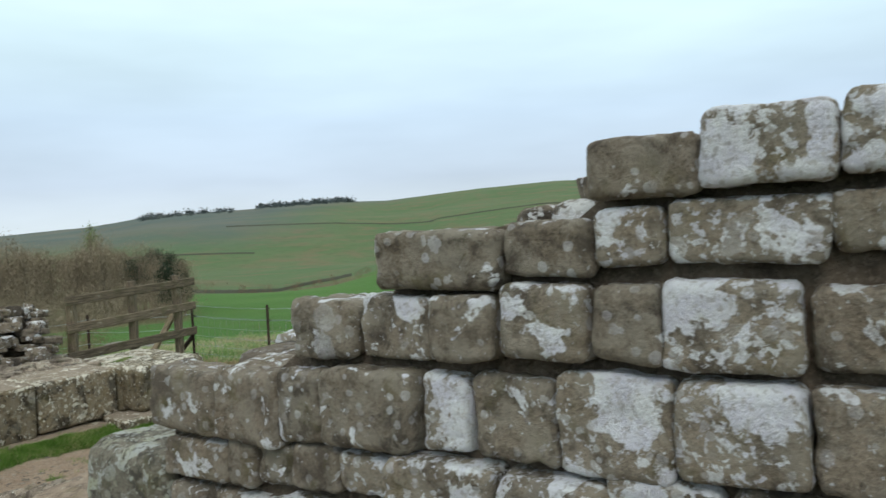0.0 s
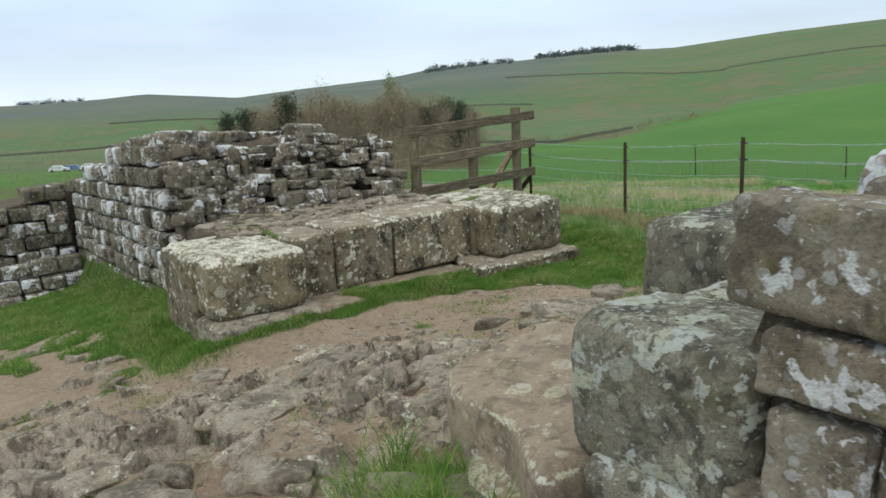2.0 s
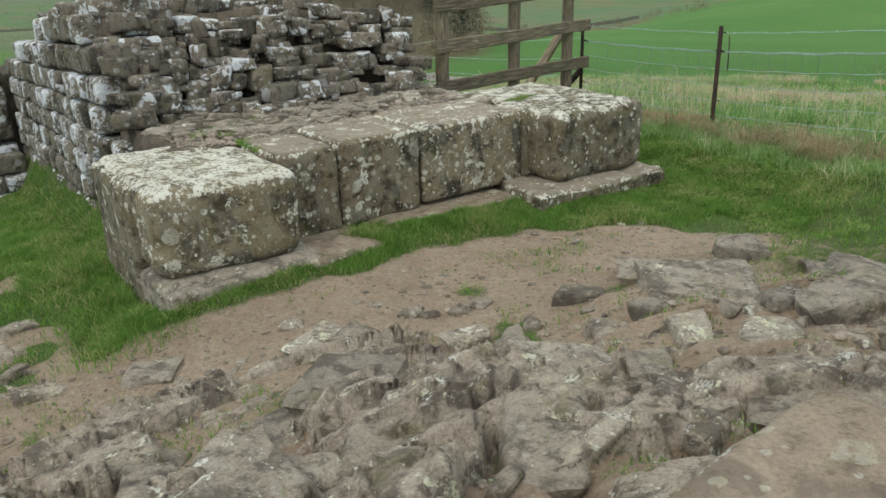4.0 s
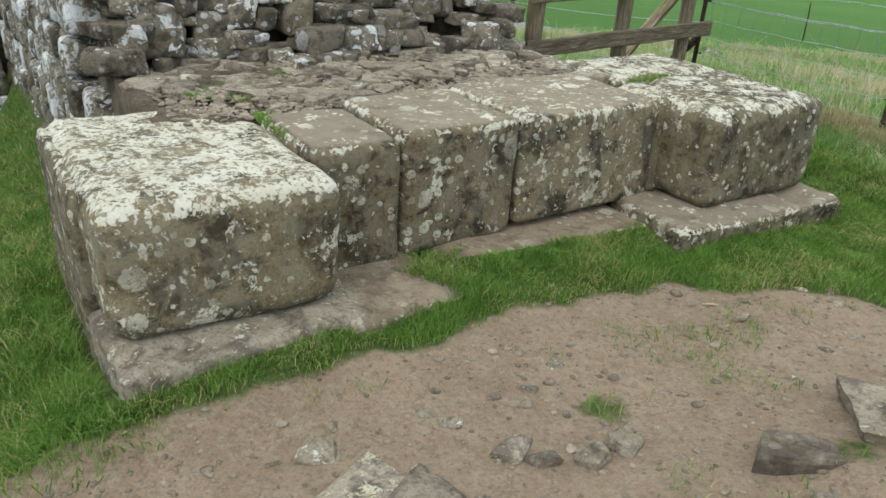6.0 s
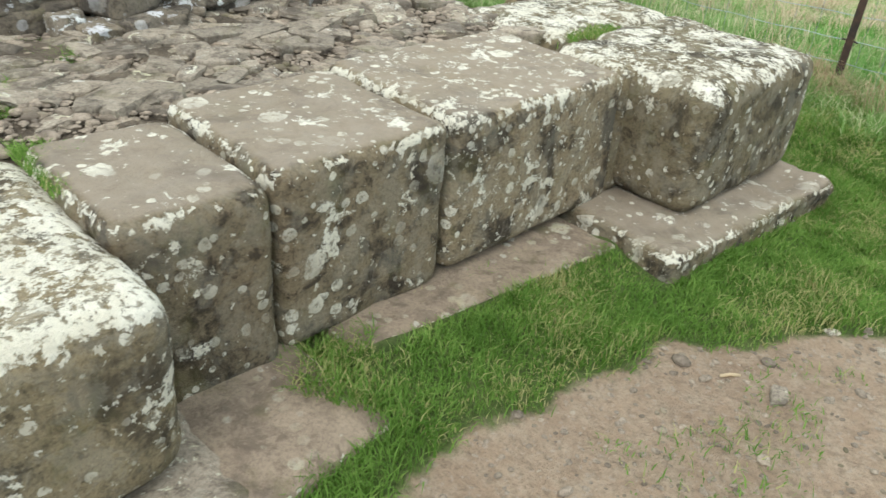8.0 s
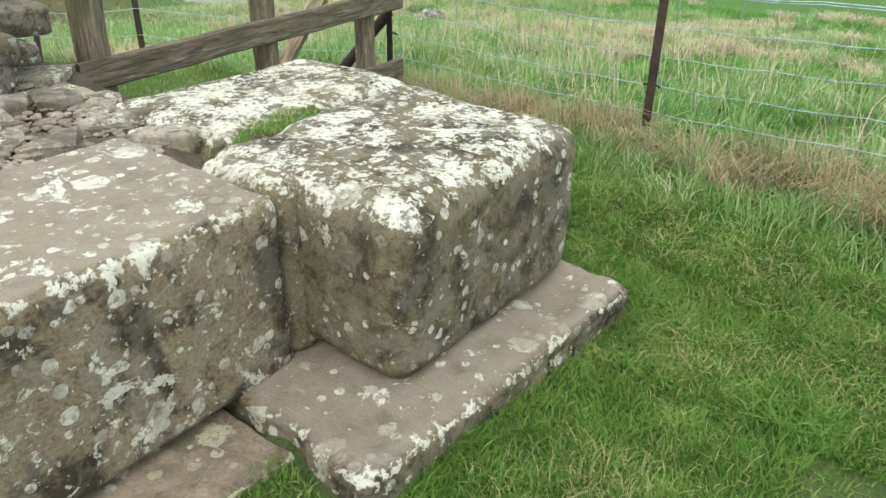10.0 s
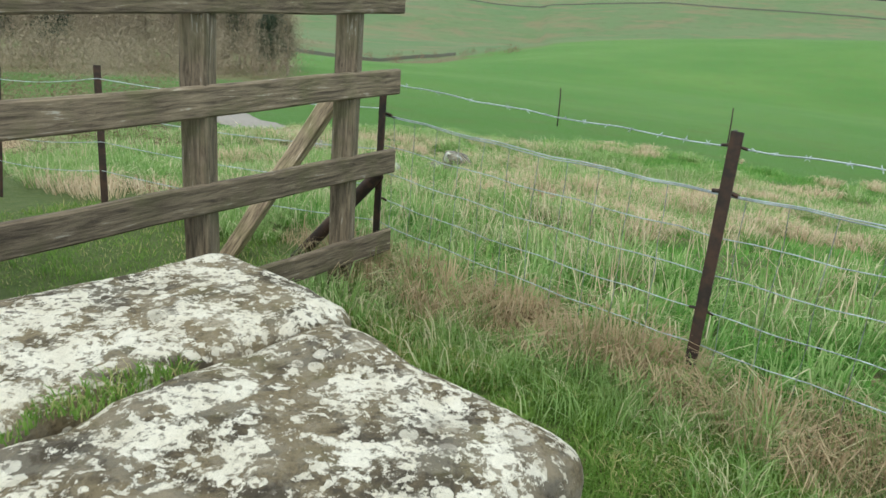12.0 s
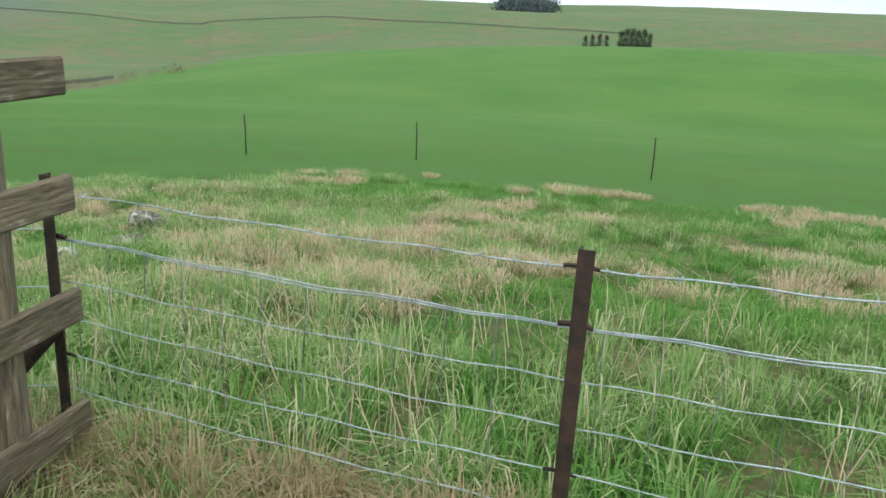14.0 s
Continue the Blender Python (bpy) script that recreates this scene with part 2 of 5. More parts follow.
def stone_material(name, base, dark, lichen, cover, top_cover, island=False, warm=(0.23, 0.185, 0.125), yellow=0.66, spread=0.06, spots=1.0, stain=0.85,
                   patch_scale=6.5, crisp=0.74, gaps=0.12, arris=0.0, crust=0.0, worn=0.0):
    """Weathered sandstone: dark stains, algae, crusts of pale lichen (more of it on upper faces) and round lichen spots."""
    m, n, l, b = material(name, 0.93)
    vec, geo = n_place(n, l, not island)
    if island:
        rand = geo.outputs["Random Per Island"]
    else:
        rand = n.new("ShaderNodeObjectInfo").outputs["Random"]
    big = n_noise(n, l, vec, 3.0, 5, 0.6)
    mid = n_noise(n, l, vec, 13, 7, 0.7, 0.4)
    fine = n_noise(n, l, vec, 85, 5, 0.72)
    grit = n_noise(n, l, vec, 240, 3, 0.7)
    col = n_mix(n, l, n_range(n, l, big, 0.38, 0.62), base, warm)
    col = n_mix(n, l, n_range(n, l, mid, 0.36, 0.64), (base[0] * 1.25, base[1] * 1.23, base[2] * 1.2), col)
    blot = n_noise(n, l, vec, 4.6, 6, 0.68, 0.5)
    col = n_mix(n, l, n_range(n, l, blot, 0.5, 0.6, 0, stain), col, dark)
    col = n_mix(n, l, n_range(n, l, mid, 0.54, 0.62, 0, stain * 0.8), col, (dark[0] * 0.7, dark[1] * 0.68, dark[2] * 0.66))
    tone = n_range(n, l, rand, 0, 1, 0.75, 1.25)
    t = n.new("ShaderNodeCombineXYZ")
    for k in range(3):
        l.new(tone, t.inputs[k])
    col = n_mix(n, l, 1.0, col, t.outputs[0], "MULTIPLY")
    col = n_mix(n, l, n_range(n, l, fine, 0.46, 0.64, 0, 0.5), col, (dark[0] * 0.8, dark[1] * 0.8, dark[2] * 0.8))
    alg = n_noise(n, l, vec, 5.5, 5, 0.65)
    col = n_mix(n, l, n_range(n, l, alg, 0.55, 0.7, 0, 0.5), col, (0.14, 0.13, 0.05))
    sep = n.new("ShaderNodeSeparateXYZ")
    l.new(geo.outputs["Normal"], sep.inputs[0])
    up = n_range(n, l, sep.outputs["Z"], 0.25, 0.9)
    if crust:      # thin grey crust that mottles the stone
        col = n_mix(n, l, n_range(n, l, n_noise(n, l, vec, 10, 7, 0.7, 0.4), 0.47, 0.56, 0, crust), col, (0.37, 0.34, 0.275))
    if worn:       # trodden tops, rubbed clean
        rub = n_math(n, l, "MULTIPLY", n_range(n, l, sep.outputs["Z"], 0.8, 0.97), n_range(n, l, big, 0.3, 0.55, worn * 0.6, worn))
        col = n_mix(n, l, rub, col, n_mix(n, l, n_range(n, l, mid, 0.36, 0.64), (0.30, 0.245, 0.19), (0.40, 0.335, 0.265)))
    patch = n_noise(n, l, vec, patch_scale, 7, crisp, 0.3)
    brow = n_math(n, l, "MULTIPLY", n_range(n, l, sep.outputs["Z"], 0.12, 0.45), n_range(n, l, sep.outputs["Z"], 0.72, 0.97, 1.0, 0.0))
    speck = n_noise(n, l, vec, 30.0, 5, 0.66, 0.3)
    thr = n_math(n, l, "ADD", n_math(n, l, "ADD", n_math(n, l, "MULTIPLY", up, top_cover), n_math(n, l, "MULTIPLY", brow, arris)), n_math(n, l, "ADD", n_math(n, l, "MULTIPLY", rand, spread), cover - spread / 2))
    l1 = n_range(n, l, n_math(n, l, "ADD", patch, thr), 0.60, 0.618)
    l2 = n_range(n, l, n_math(n, l, "ADD", speck, thr), 0.635, 0.652)

    def round_spots(scale, size, chosen):
        vor = n.new("ShaderNodeTexVoronoi")
        vor.inputs["Scale"].default_value = scale
        l.new(vec, vor.inputs["Vector"])
        cs = n.new("ShaderNodeSeparateColor")
        l.new(vor.outputs["Color"], cs.inputs[0])
        edge = n_math(n, l, "ADD", vor.outputs["Distance"], n_math(n, l, "MULTIPLY", n_math(n, l, "SUBTRACT", speck, 0.5), 0.42))
        rad = n_math(n, l, "MULTIPLY", cs.outputs[1], size)
        return n_math(n, l, "MULTIPLY", n_range(n, l, n_math(n, l, "SUBTRACT", rad, edge), 0.0, 0.03), n_range(n, l, cs.outputs[0], chosen, chosen + 0.02))
    sp = n_math(n, l, "MAXIMUM", round_spots(8.0, 0.5, 0.74), round_spots(23.0, 0.55, 0.52))
    sp = n_math(n, l, "MULTIPLY", sp, n_range(n, l, n_noise(n, l, vec, 3.7, 3), 0.4, 0.58, 0.25, 1.0))
    lic = n_math(n, l, "MAXIMUM", n_math(n, l, "MAXIMUM", l1, n_math(n, l, "MULTIPLY", l2, 0.85)), n_math(n, l, "MULTIPLY", sp, 0.92 * spots))
    hole = n_noise(n, l, vec, 48, 4, 0.65)
    lic = n_math(n, l, "MULTIPLY", lic, n_range(n, l, hole, 0.40, 0.47, gaps, 1.0))
    lcol = n_mix(n, l, n_range(n, l, n_noise(n, l, vec, 9.0, 3), 0.4, 0.62), lichen, (lichen[0] * 0.88, lichen[1] * 0.86, lichen[2] * yellow))
    lcol = n_mix(n, l, n_range(n, l, fine, 0.4, 0.7, 0, 0.28), lcol, (0.36, 0.35, 0.30))
    col = n_mix(n, l, lic, col, lcol)
    l.new(col, b.inputs["Base Color"])
    hgt = n_math(n, l, "ADD", n_math(n, l, "MULTIPLY", mid, 0.6), n_math(n, l, "MULTIPLY", fine, 0.4))
    hgt = n_math(n, l, "ADD", hgt, n_math(n, l, "ADD", n_math(n, l, "MULTIPLY", lic, 0.10), n_math(n, l, "MULTIPLY", grit, 0.12)))
    n_bump(n, l, b, hgt, 0.9, 0.035)
    return m


M_WALL = stone_material("wall_sandstone", (0.27, 0.235, 0.185), (0.09, 0.076, 0.06), (0.82, 0.85, 0.86), 0.042, 0.04, warm=(0.23, 0.185, 0.13), yellow=0.94, spread=0.18, spots=0.5, stain=0.75, crust=0.5, patch_scale=5.2, crisp=0.56, gaps=0.6)
M_WALL_BROWN = stone_material("brown_sandstone", (0.24, 0.205, 0.16), (0.085, 0.07, 0.055), (0.74, 0.76, 0.76), -0.015, 0.04, warm=(0.21, 0.165, 0.115), yellow=0.9, spread=0.08, spots=0.5, stain=0.7, crust=0.4, patch_scale=6.0, crisp=0.58, gaps=0.5)
M_WALL_FAR = stone_material("dark_wall_sandstone", (0.22, 0.195, 0.155), (0.055, 0.047, 0.038), (0.80, 0.82, 0.82), 0.022, 0.02, yellow=0.94, spread=0.18, spots=0.4, patch_scale=6.0, crisp=0.6, gaps=0.6)
M_ASHLAR = stone_material("pier_sandstone", (0.23, 0.19, 0.12), (0.058, 0.047, 0.032), (0.80, 0.765, 0.655), 0.012, 0.092, warm=(0.225, 0.17, 0.095), yellow=0.82, stain=0.85, gaps=0.15, arris=0.03, crust=0.3)
M_ASHLAR_BARE = stone_material("bare_topped_sandstone", (0.235, 0.19, 0.125), (0.046, 0.036, 0.025), (0.80, 0.765, 0.655), 0.010, 0.0, warm=(0.225, 0.165, 0.10), yellow=0.82, stain=0.95, gaps=0.3, arris=0.085, crust=0.25, worn=0.75)
M_GREY = stone_material("grey_block", (0.215, 0.20, 0.16), (0.075, 0.07, 0.058), (0.50, 0.525, 0.50), 0.02, 0.04, warm=(0.165, 0.155, 0.12), spots=0.6, patch_scale=8.0, crisp=0.6, gaps=0.4)
M_SLAB = stone_material("worn_slab", (0.36, 0.285, 0.215), (0.22, 0.17, 0.13), (0.66, 0.63, 0.54), -0.01, -0.06, warm=(0.31, 0.24, 0.175), spots=0.7, stain=0.7, arris=0.12)
M_RUBBLE = stone_material("core_rubble", (0.205, 0.175, 0.14), (0.06, 0.05, 0.042), (0.78, 0.79, 0.78), -0.015, 0.02, yellow=0.92, spread=0.16, spots=0.5, patch_scale=8.0, crisp=0.58, gaps=0.6)
M_PATHSTONE = stone_material("path_stone", (0.33, 0.285, 0.23), (0.12, 0.097, 0.078), (0.74, 0.71, 0.63), -0.02, 0.0, warm=(0.26, 0.215, 0.165), spread=0.12, spots=0.2, stain=0.8)
M_BEDROCK = stone_material("bedrock", (0.37, 0.315, 0.255), (0.125, 0.10, 0.08), (0.74, 0.71, 0.63), -0.005, 0.0, warm=(0.235, 0.19, 0.145), spots=0.15, stain=0.9)
M_PATHSTUFF = stone_material("path_chips", (0.36, 0.30, 0.24), (0.20, 0.16, 0.125), (0.62, 0.59, 0.52), -0.06, 0.0, True, warm=(0.30, 0.24, 0.18), spots=0.0)


def earth_material():
    m, n, l, b = material("core_earth", 0.97)
    vec, geo = n_place(n, l, False)
    c = n_mix(n, l, n_range(n, l, n_noise(n, l, vec, 9, 6), 0.35, 0.65), (0.055, 0.042, 0.03), (0.14, 0.11, 0.08))
    c = n_mix(n, l, n_range(n, l, n_noise(n, l, vec, 70, 4), 0.5, 0.7, 0, 0.7), c, (0.2, 0.165, 0.125))
    l.new(c, b.inputs["Base Color"])
    n_bump(n, l, b, n_noise(n, l, vec, 30, 6), 0.9, 0.04)
    return m


M_EARTH = earth_material()


def ground_material():
    """Land cover by the sheet's own masks: bare earth, turf, rough bank, pasture, moor, and far hills tinted with haze.
    """
    m, n, l, b = material("ground_cover", 0.96)
    vec, geo = n_place(n, l, False)

    def mask(name):
        t = n.new("ShaderNodeAttribute")
        t.attribute_name = name
        return t.outputs["Fac"]
    f1, f2, f3 = n_noise(n, l, vec, 1.6, 5), n_noise(n, l, vec, 11, 6, 0.65), n_noise(n, l, vec, 80, 5, 0.7)
    dirt = n_mix(n, l, n_range(n, l, f1, 0.35, 0.65), (0.48, 0.352, 0.248), (0.38, 0.272, 0.19))
    dirt = n_mix(n, l, n_range(n, l, f2, 0.42, 0.68, 0, 0.7), dirt, (0.52, 0.415, 0.31))
    dirt = n_mix(n, l, n_range(n, l, n_noise(n, l, vec, 34, 5, 0.7), 0.5, 0.62, 0, 0.45), dirt, (0.20, 0.15, 0.108))
    dirt = n_mix(n, l, n_range(n, l, n_noise(n, l, vec, 55, 3, 0.6), 0.58, 0.64, 0, 0.6), dirt, (0.47, 0.385, 0.31))
    dirt = n_mix(n, l, n_range(n, l, f3, 0.47, 0.67, 0, 0.4), dirt, (0.19, 0.142, 0.10))
    turf = n_mix(n, l, n_range(n, l, f2, 0.35, 0.65), (0.085, 0.14, 0.032), (0.15, 0.19, 0.06))
    turf = n_mix(n, l, n_range(n, l, f3, 0.4, 0.7, 0, 0.6), turf, (0.03, 0.05, 0.015))
    tm = n_range(n, l, n_math(n, l, "ADD", mask("turf"), n_math(n, l, "MULTIPLY", n_math(n, l, "SUBTRACT", f2, 0.5), 0.9)), 0.35, 0.6)
    col = n_mix(n, l, tm, dirt, turf)
    bank = n_mix(n, l, n_range(n, l, n_noise(n, l, vec, 1.1, 4), 0.42, 0.62), (0.075, 0.145, 0.03), (0.26, 0.21, 0.11))
    bank = n_mix(n, l, n_range(n, l, f2, 0.4, 0.65, 0, 0.6), bank, (0.045, 0.075, 0.02))
    col = n_mix(n, l, mask("bank"), col, bank)
    fa, fb, fc = n_noise(n, l, vec, 0.035, 5), n_noise(n, l, vec, 0.5, 5), n_noise(n, l, vec, 0.008, 4)
    pasture = n_mix(n, l, n_range(n, l, fa, 0.35, 0.65), (0.050, 0.146, 0.017), (0.078, 0.174, 0.028))
    pasture = n_mix(n, l, n_range(n, l, fb, 0.5, 0.66, 0, 0.6), pasture, (0.075, 0.125, 0.022))
    col = n_mix(n, l, mask("pasture"), col, pasture)
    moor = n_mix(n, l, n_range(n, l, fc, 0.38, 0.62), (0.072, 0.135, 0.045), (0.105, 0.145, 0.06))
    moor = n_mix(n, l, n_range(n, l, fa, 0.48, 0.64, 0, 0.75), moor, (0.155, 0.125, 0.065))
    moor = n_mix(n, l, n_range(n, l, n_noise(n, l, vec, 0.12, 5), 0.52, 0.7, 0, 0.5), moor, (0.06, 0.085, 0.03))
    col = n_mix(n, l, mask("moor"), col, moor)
    # far heath, with distance haze painted into its grey-blue colour
    col = n_mix(n, l, mask("hazy_upland"), col, n_mix(n, l, n_range(n, l, fc, 0.4, 0.6), (0.082, 0.108, 0.098), (0.118, 0.124, 0.098)))
    scrub = n_mix(n, l, n_range(n, l, fb, 0.4, 0.6), (0.10, 0.085, 0.04), (0.13, 0.115, 0.05))
    col = n_mix(n, l, mask("scrub"), col, scrub)
    l.new(col, b.inputs["Base Color"])
    n_bump(n, l, b, n_math(n, l, "ADD", f2, n_math(n, l, "MULTIPLY", f3, 0.6)), 1.0, 0.05)
    return m


M_GROUND = ground_material()


def blade_material(name, c1, c2, c3):
    m, n, l, b = material(name, 0.7)
    g = n.new("ShaderNodeNewGeometry")
    r = g.outputs["Random Per Island"]
    tone = n_noise(n, l, g.outputs["Position"], 4.5, 4, 0.6)
    dry = n_noise(n, l, g.outputs["Position"], 2.1, 3, 0.6)
    c = n_mix(n, l, n_range(n, l, n_math(n, l, "ADD", n_math(n, l, "MULTIPLY", r, 0.35), tone), 0.45, 0.95), c1, c2)
    c = n_mix(n, l, n_range(n, l, n_math(n, l, "ADD", r, n_math(n, l, "MULTIPLY", n_math(n, l, "SUBTRACT", dry, 0.5), 1.6)), 0.75, 0.95), c, c3)
    l.new(c, b.inputs["Base Color"])
    b.inputs["Specular IOR Level"].default_value = 0.2
    tr = n.new("ShaderNodeBsdfTranslucent")
    l.new(c, tr.inputs["Color"])
    mx = n.new("ShaderNodeMixShader")
    mx.inputs[0].default_value = 0.45
    l.new(b.outputs[0], mx.inputs[1])
    l.new(tr.outputs[0], mx.inputs[2])
    l.new(mx.outputs[0], n["Material Output"].inputs["Surface"])
    return m


M_TURF = blade_material("turf_blades", (0.095, 0.20, 0.03), (0.24, 0.39, 0.088), (0.46, 0.43, 0.20))
M_LUSH = blade_material("long_blades", (0.17, 0.31, 0.08), (0.36, 0.50, 0.20), (0.62, 0.58, 0.38))
M_FRESH = blade_material("fresh_blades", (0.085, 0.235, 0.038), (0.19, 0.395, 0.09), (0.28, 0.40, 0.13))
M_STRAW_DULL = blade_material("dull_straw", (0.34, 0.25, 0.145), (0.60, 0.48, 0.31), (0.20, 0.23, 0.09))
M_MAT = blade_material("matted_blades", (0.42, 0.32, 0.20), (0.58, 0.465, 0.30), (0.30, 0.21, 0.125))
M_STRAW = blade_material("dead_blades", (0.54, 0.425, 0.28), (0.74, 0.62, 0.44), (0.36, 0.26, 0.16))


def wood_material(name, gain):
    m, n, l, b = material(name, 0.88)
    tc = n.new("ShaderNodeTexCoord")
    mp = n.new("ShaderNodeMapping")
    mp.inputs["Scale"].default_value = (1.2, 14, 14)
    l.new(tc.outputs["Object"], mp.inputs[0])
    o = n.new("ShaderNodeObjectInfo")
    grain = n_noise(n, l, mp.outputs[0], 4.5, 7, 0.7, 0.6)
    blot = n_noise(n, l, tc.outputs["Object"], 5, 5)
    c = n_mix(n, l, n_range(n, l, grain, 0.36, 0.64), (0.06, 0.046, 0.033), (0.24, 0.19, 0.13))
    c = n_mix(n, l, n_range(n, l, blot, 0.5, 0.7, 0, 0.6), c, (0.10, 0.10, 0.045))
    c = n_mix(n, l, n_range(n, l, n_math(n, l, "ADD", grain, n_math(n, l, "MULTIPLY", n_noise(n, l, tc.outputs["Object"], 9, 6, 0.7, 0.5), 0.5)), 0.88, 0.95, 0, 0.6), c, (0.42, 0.41, 0.36))
    t = n_range(n, l, o.outputs["Random"], 0, 1, 0.85 * gain, 1.2 * gain)
    cc = n.new("ShaderNodeCombineXYZ")
    for k in range(3):
        l.new(t, cc.inputs[k])
    c = n_mix(n, l, 1.0, c, cc.outputs[0], "MULTIPLY")
    l.new(c, b.inputs["Base Color"])
    n_bump(n, l, b, grain, 0.7, 0.008)
    return m


M_WOOD = wood_material("weathered_wood", 1.0)
M_WOOD_PALE = wood_material("pale_wood", 2.7)


def iron_material(name, c1, c2, metal, rough):
    m, n, l, b = material(name, rough)
    vec, geo = n_place(n, l, False)
    l.new(n_mix(n, l, n_range(n, l, n_noise(n, l, vec, 18, 5), 0.4, 0.62), c1, c2), b.inputs["Base Color"])
    b.inputs["Metallic"].default_value = metal
    n_bump(n, l, b, n_noise(n, l, vec, 120, 4), 0.3, 0.003)
    return m


M_NET = iron_material("dull_wire", (0.33, 0.36, 0.37), (0.22, 0.24, 0.24), 0.5, 0.5)
M_POST = iron_material("rusted_post", (0.035, 0.028, 0.024), (0.075, 0.045, 0.032), 0.2, 0.75)
M_WIRE = iron_material("galvanised_wire", (0.50, 0.57, 0.60), (0.33, 0.38, 0.40), 0.5, 0.42)


def leaf_material(name, c1, c2):
    m, n, l, b = material(name, 0.8)
    g = n.new("ShaderNodeNewGeometry")
    l.new(n_mix(n, l, g.outputs["Random Per Island"], c1, c2), b.inputs["Base Color"])
    return m


M_PINE = leaf_material("pine_needles", (0.018, 0.032, 0.018), (0.04, 0.058, 0.03))
M_LARCH = leaf_material("larch_needles", (0.13, 0.19, 0.065), (0.24, 0.29, 0.12))
M_TWIG = leaf_material("bare_twigs", (0.19, 0.155, 0.105), (0.33, 0.27, 0.185))
M_BUSH = leaf_material("scrub_twigs", (0.14, 0.095, 0.06), (0.24, 0.175, 0.11))
M_BARK = iron_material("bark", (0.14, 0.115, 0.085), (0.22, 0.185, 0.14), 0.0, 0.95)
M_FIELDWALL = iron_material("field_wall_stone", (0.10, 0.105, 0.08), (0.14, 0.14, 0.11), 0.0, 0.95)
# conifer green paled towards blue, distance haze put into the colour
M_FAR = leaf_material("hazy_conifers", (0.058, 0.08, 0.082), (0.08, 0.10, 0.098))


# ---------------------------------------------------------------- mesh makers
def mesh_of(name, verts, faces, mats, smooth_faces=True):
    me = bpy.data.meshes.new(name)
    me.from_pydata([tuple(v) for v in verts], [], [tuple(f) for f in faces])
    for m in (mats if isinstance(mats, (list, tuple)) else [mats]):
        me.materials.append(m)
    if smooth_faces:
        me.polygons.foreach_set("use_smooth", [True] * len(me.polygons))
    me.update()
    return me


def mesh_fast(name, verts, tris, mat, smooth_faces=False):
    verts, tris = np.asarray(verts, np.float32), np.asarray(tris, np.int32)
    me = bpy.data.meshes.new(name)
    me.vertices.add(len(verts))
    me.vertices.foreach_set("co", verts.ravel())
    k = tris.shape[1]
    me.loops.add(tris.size)
    me.loops.foreach_set("vertex_index", tris.ravel())
    me.polygons.add(len(tris))
    me.polygons.foreach_set("loop_start", np.arange(0, tris.size, k, dtype=np.int32))
    me.polygons.foreach_set("loop_total", np.full(len(tris), k, np.int32))
    if smooth_faces:
        me.polygons.foreach_set("use_smooth", np.ones(len(tris), bool))
    me.materials.append(mat)
    me.update(calc_edges=True)
    me.validate()
    return me


def part(name, me, parent=None, label="", place=None):
    ob = new(name, me)
    if parent is not None:
        ob.parent = parent
    if place is not None:
        ob.matrix_basis = place
    if label:
        ob["label"] = label
    return ob


_grids = {}


def cube_grid(k):
    """A closed cube of k x k cells a side in -1..1."""
    if k in _grids:
        return _grids[k]
    index, verts, faces = {}, [], []

    def vid(p):
        if p not in index:
            index[p] = len(verts)
            verts.append([2 * c / k - 1 for c in p])
        return index[p]
    for ax in range(3):
        u, v = (ax + 1) % 3, (ax + 2) % 3
        for side in (0, k):
            for i in range(k):
                for j in range(k):
                    q = []
                    for di, dj in ((0, 0), (1, 0), (1, 1), (0, 1)):
                        p = [0, 0, 0]
                        p[ax], p[u], p[v] = side, i + di, j + dj
                        q.append(vid(tuple(p)))
                    faces.append(q if side else q[::-1])
    _grids[k] = (np.array(verts), faces)
    return _grids[k]


def stone_verts(size, k, rnd, seed, rough=1.0, skew=0.06):
    """A weathered block of that full size about its own centre: rounded arrises, skewed corners, pitted faces."""
    base, faces = cube_grid(k)
    h = np.array(size) / 2
    rng = np.random.RandomState(seed)
    # cells crowd towards the arrises
    p = np.sign(base) * np.abs(base) ** 0.8 * h
    r = min(rnd, h.min() * 0.95)
    inner = np.clip(p, -(h - r), h - r)
    d = p - inner
    ln = np.linalg.norm(d, axis=1, keepdims=True)
    p = inner + np.where(ln > 1e-9, d / np.maximum(ln, 1e-9) * r, 0)
    corner = rng.uniform(-1, 1, (2, 2, 2, 3)) * skew * h
    f = (base + 1) / 2
    for cx in (0, 1):
        for cy in (0, 1):
            for cz in (0, 1):
                w = (f[:, 0] if cx else 1 - f[:, 0]) * (f[:, 1] if cy else 1 - f[:, 1]) * (f[:, 2] if cz else 1 - f[:, 2])
                p = p + w[:, None] * corner[cx, cy, cz]
    nrm = p / h
    nrm = np.sign(nrm) * np.abs(nrm) ** 3
    nrm = nrm / np.maximum(np.linalg.norm(nrm, axis=1, keepdims=True), 1e-9)
    off = rng.uniform(0, 90, 3)
    m = float(h.mean())
    disp = 0.06 * m * fbm(p / m * 1.1 + off, seed % 50) + 0.05 * m * fbm(p / m * 3.5 + off, seed % 41 + 3) + 0.02 * m * vnoise(p / m * 9 + off, seed % 37)
    chip = np.clip(vnoise(p / m * 1.9 + off + 31, seed % 29) - 0.35, 0, 1) * 0.16 * m
    return p + nrm * (rough * (disp - chip))[:, None], faces


_seed = [100]


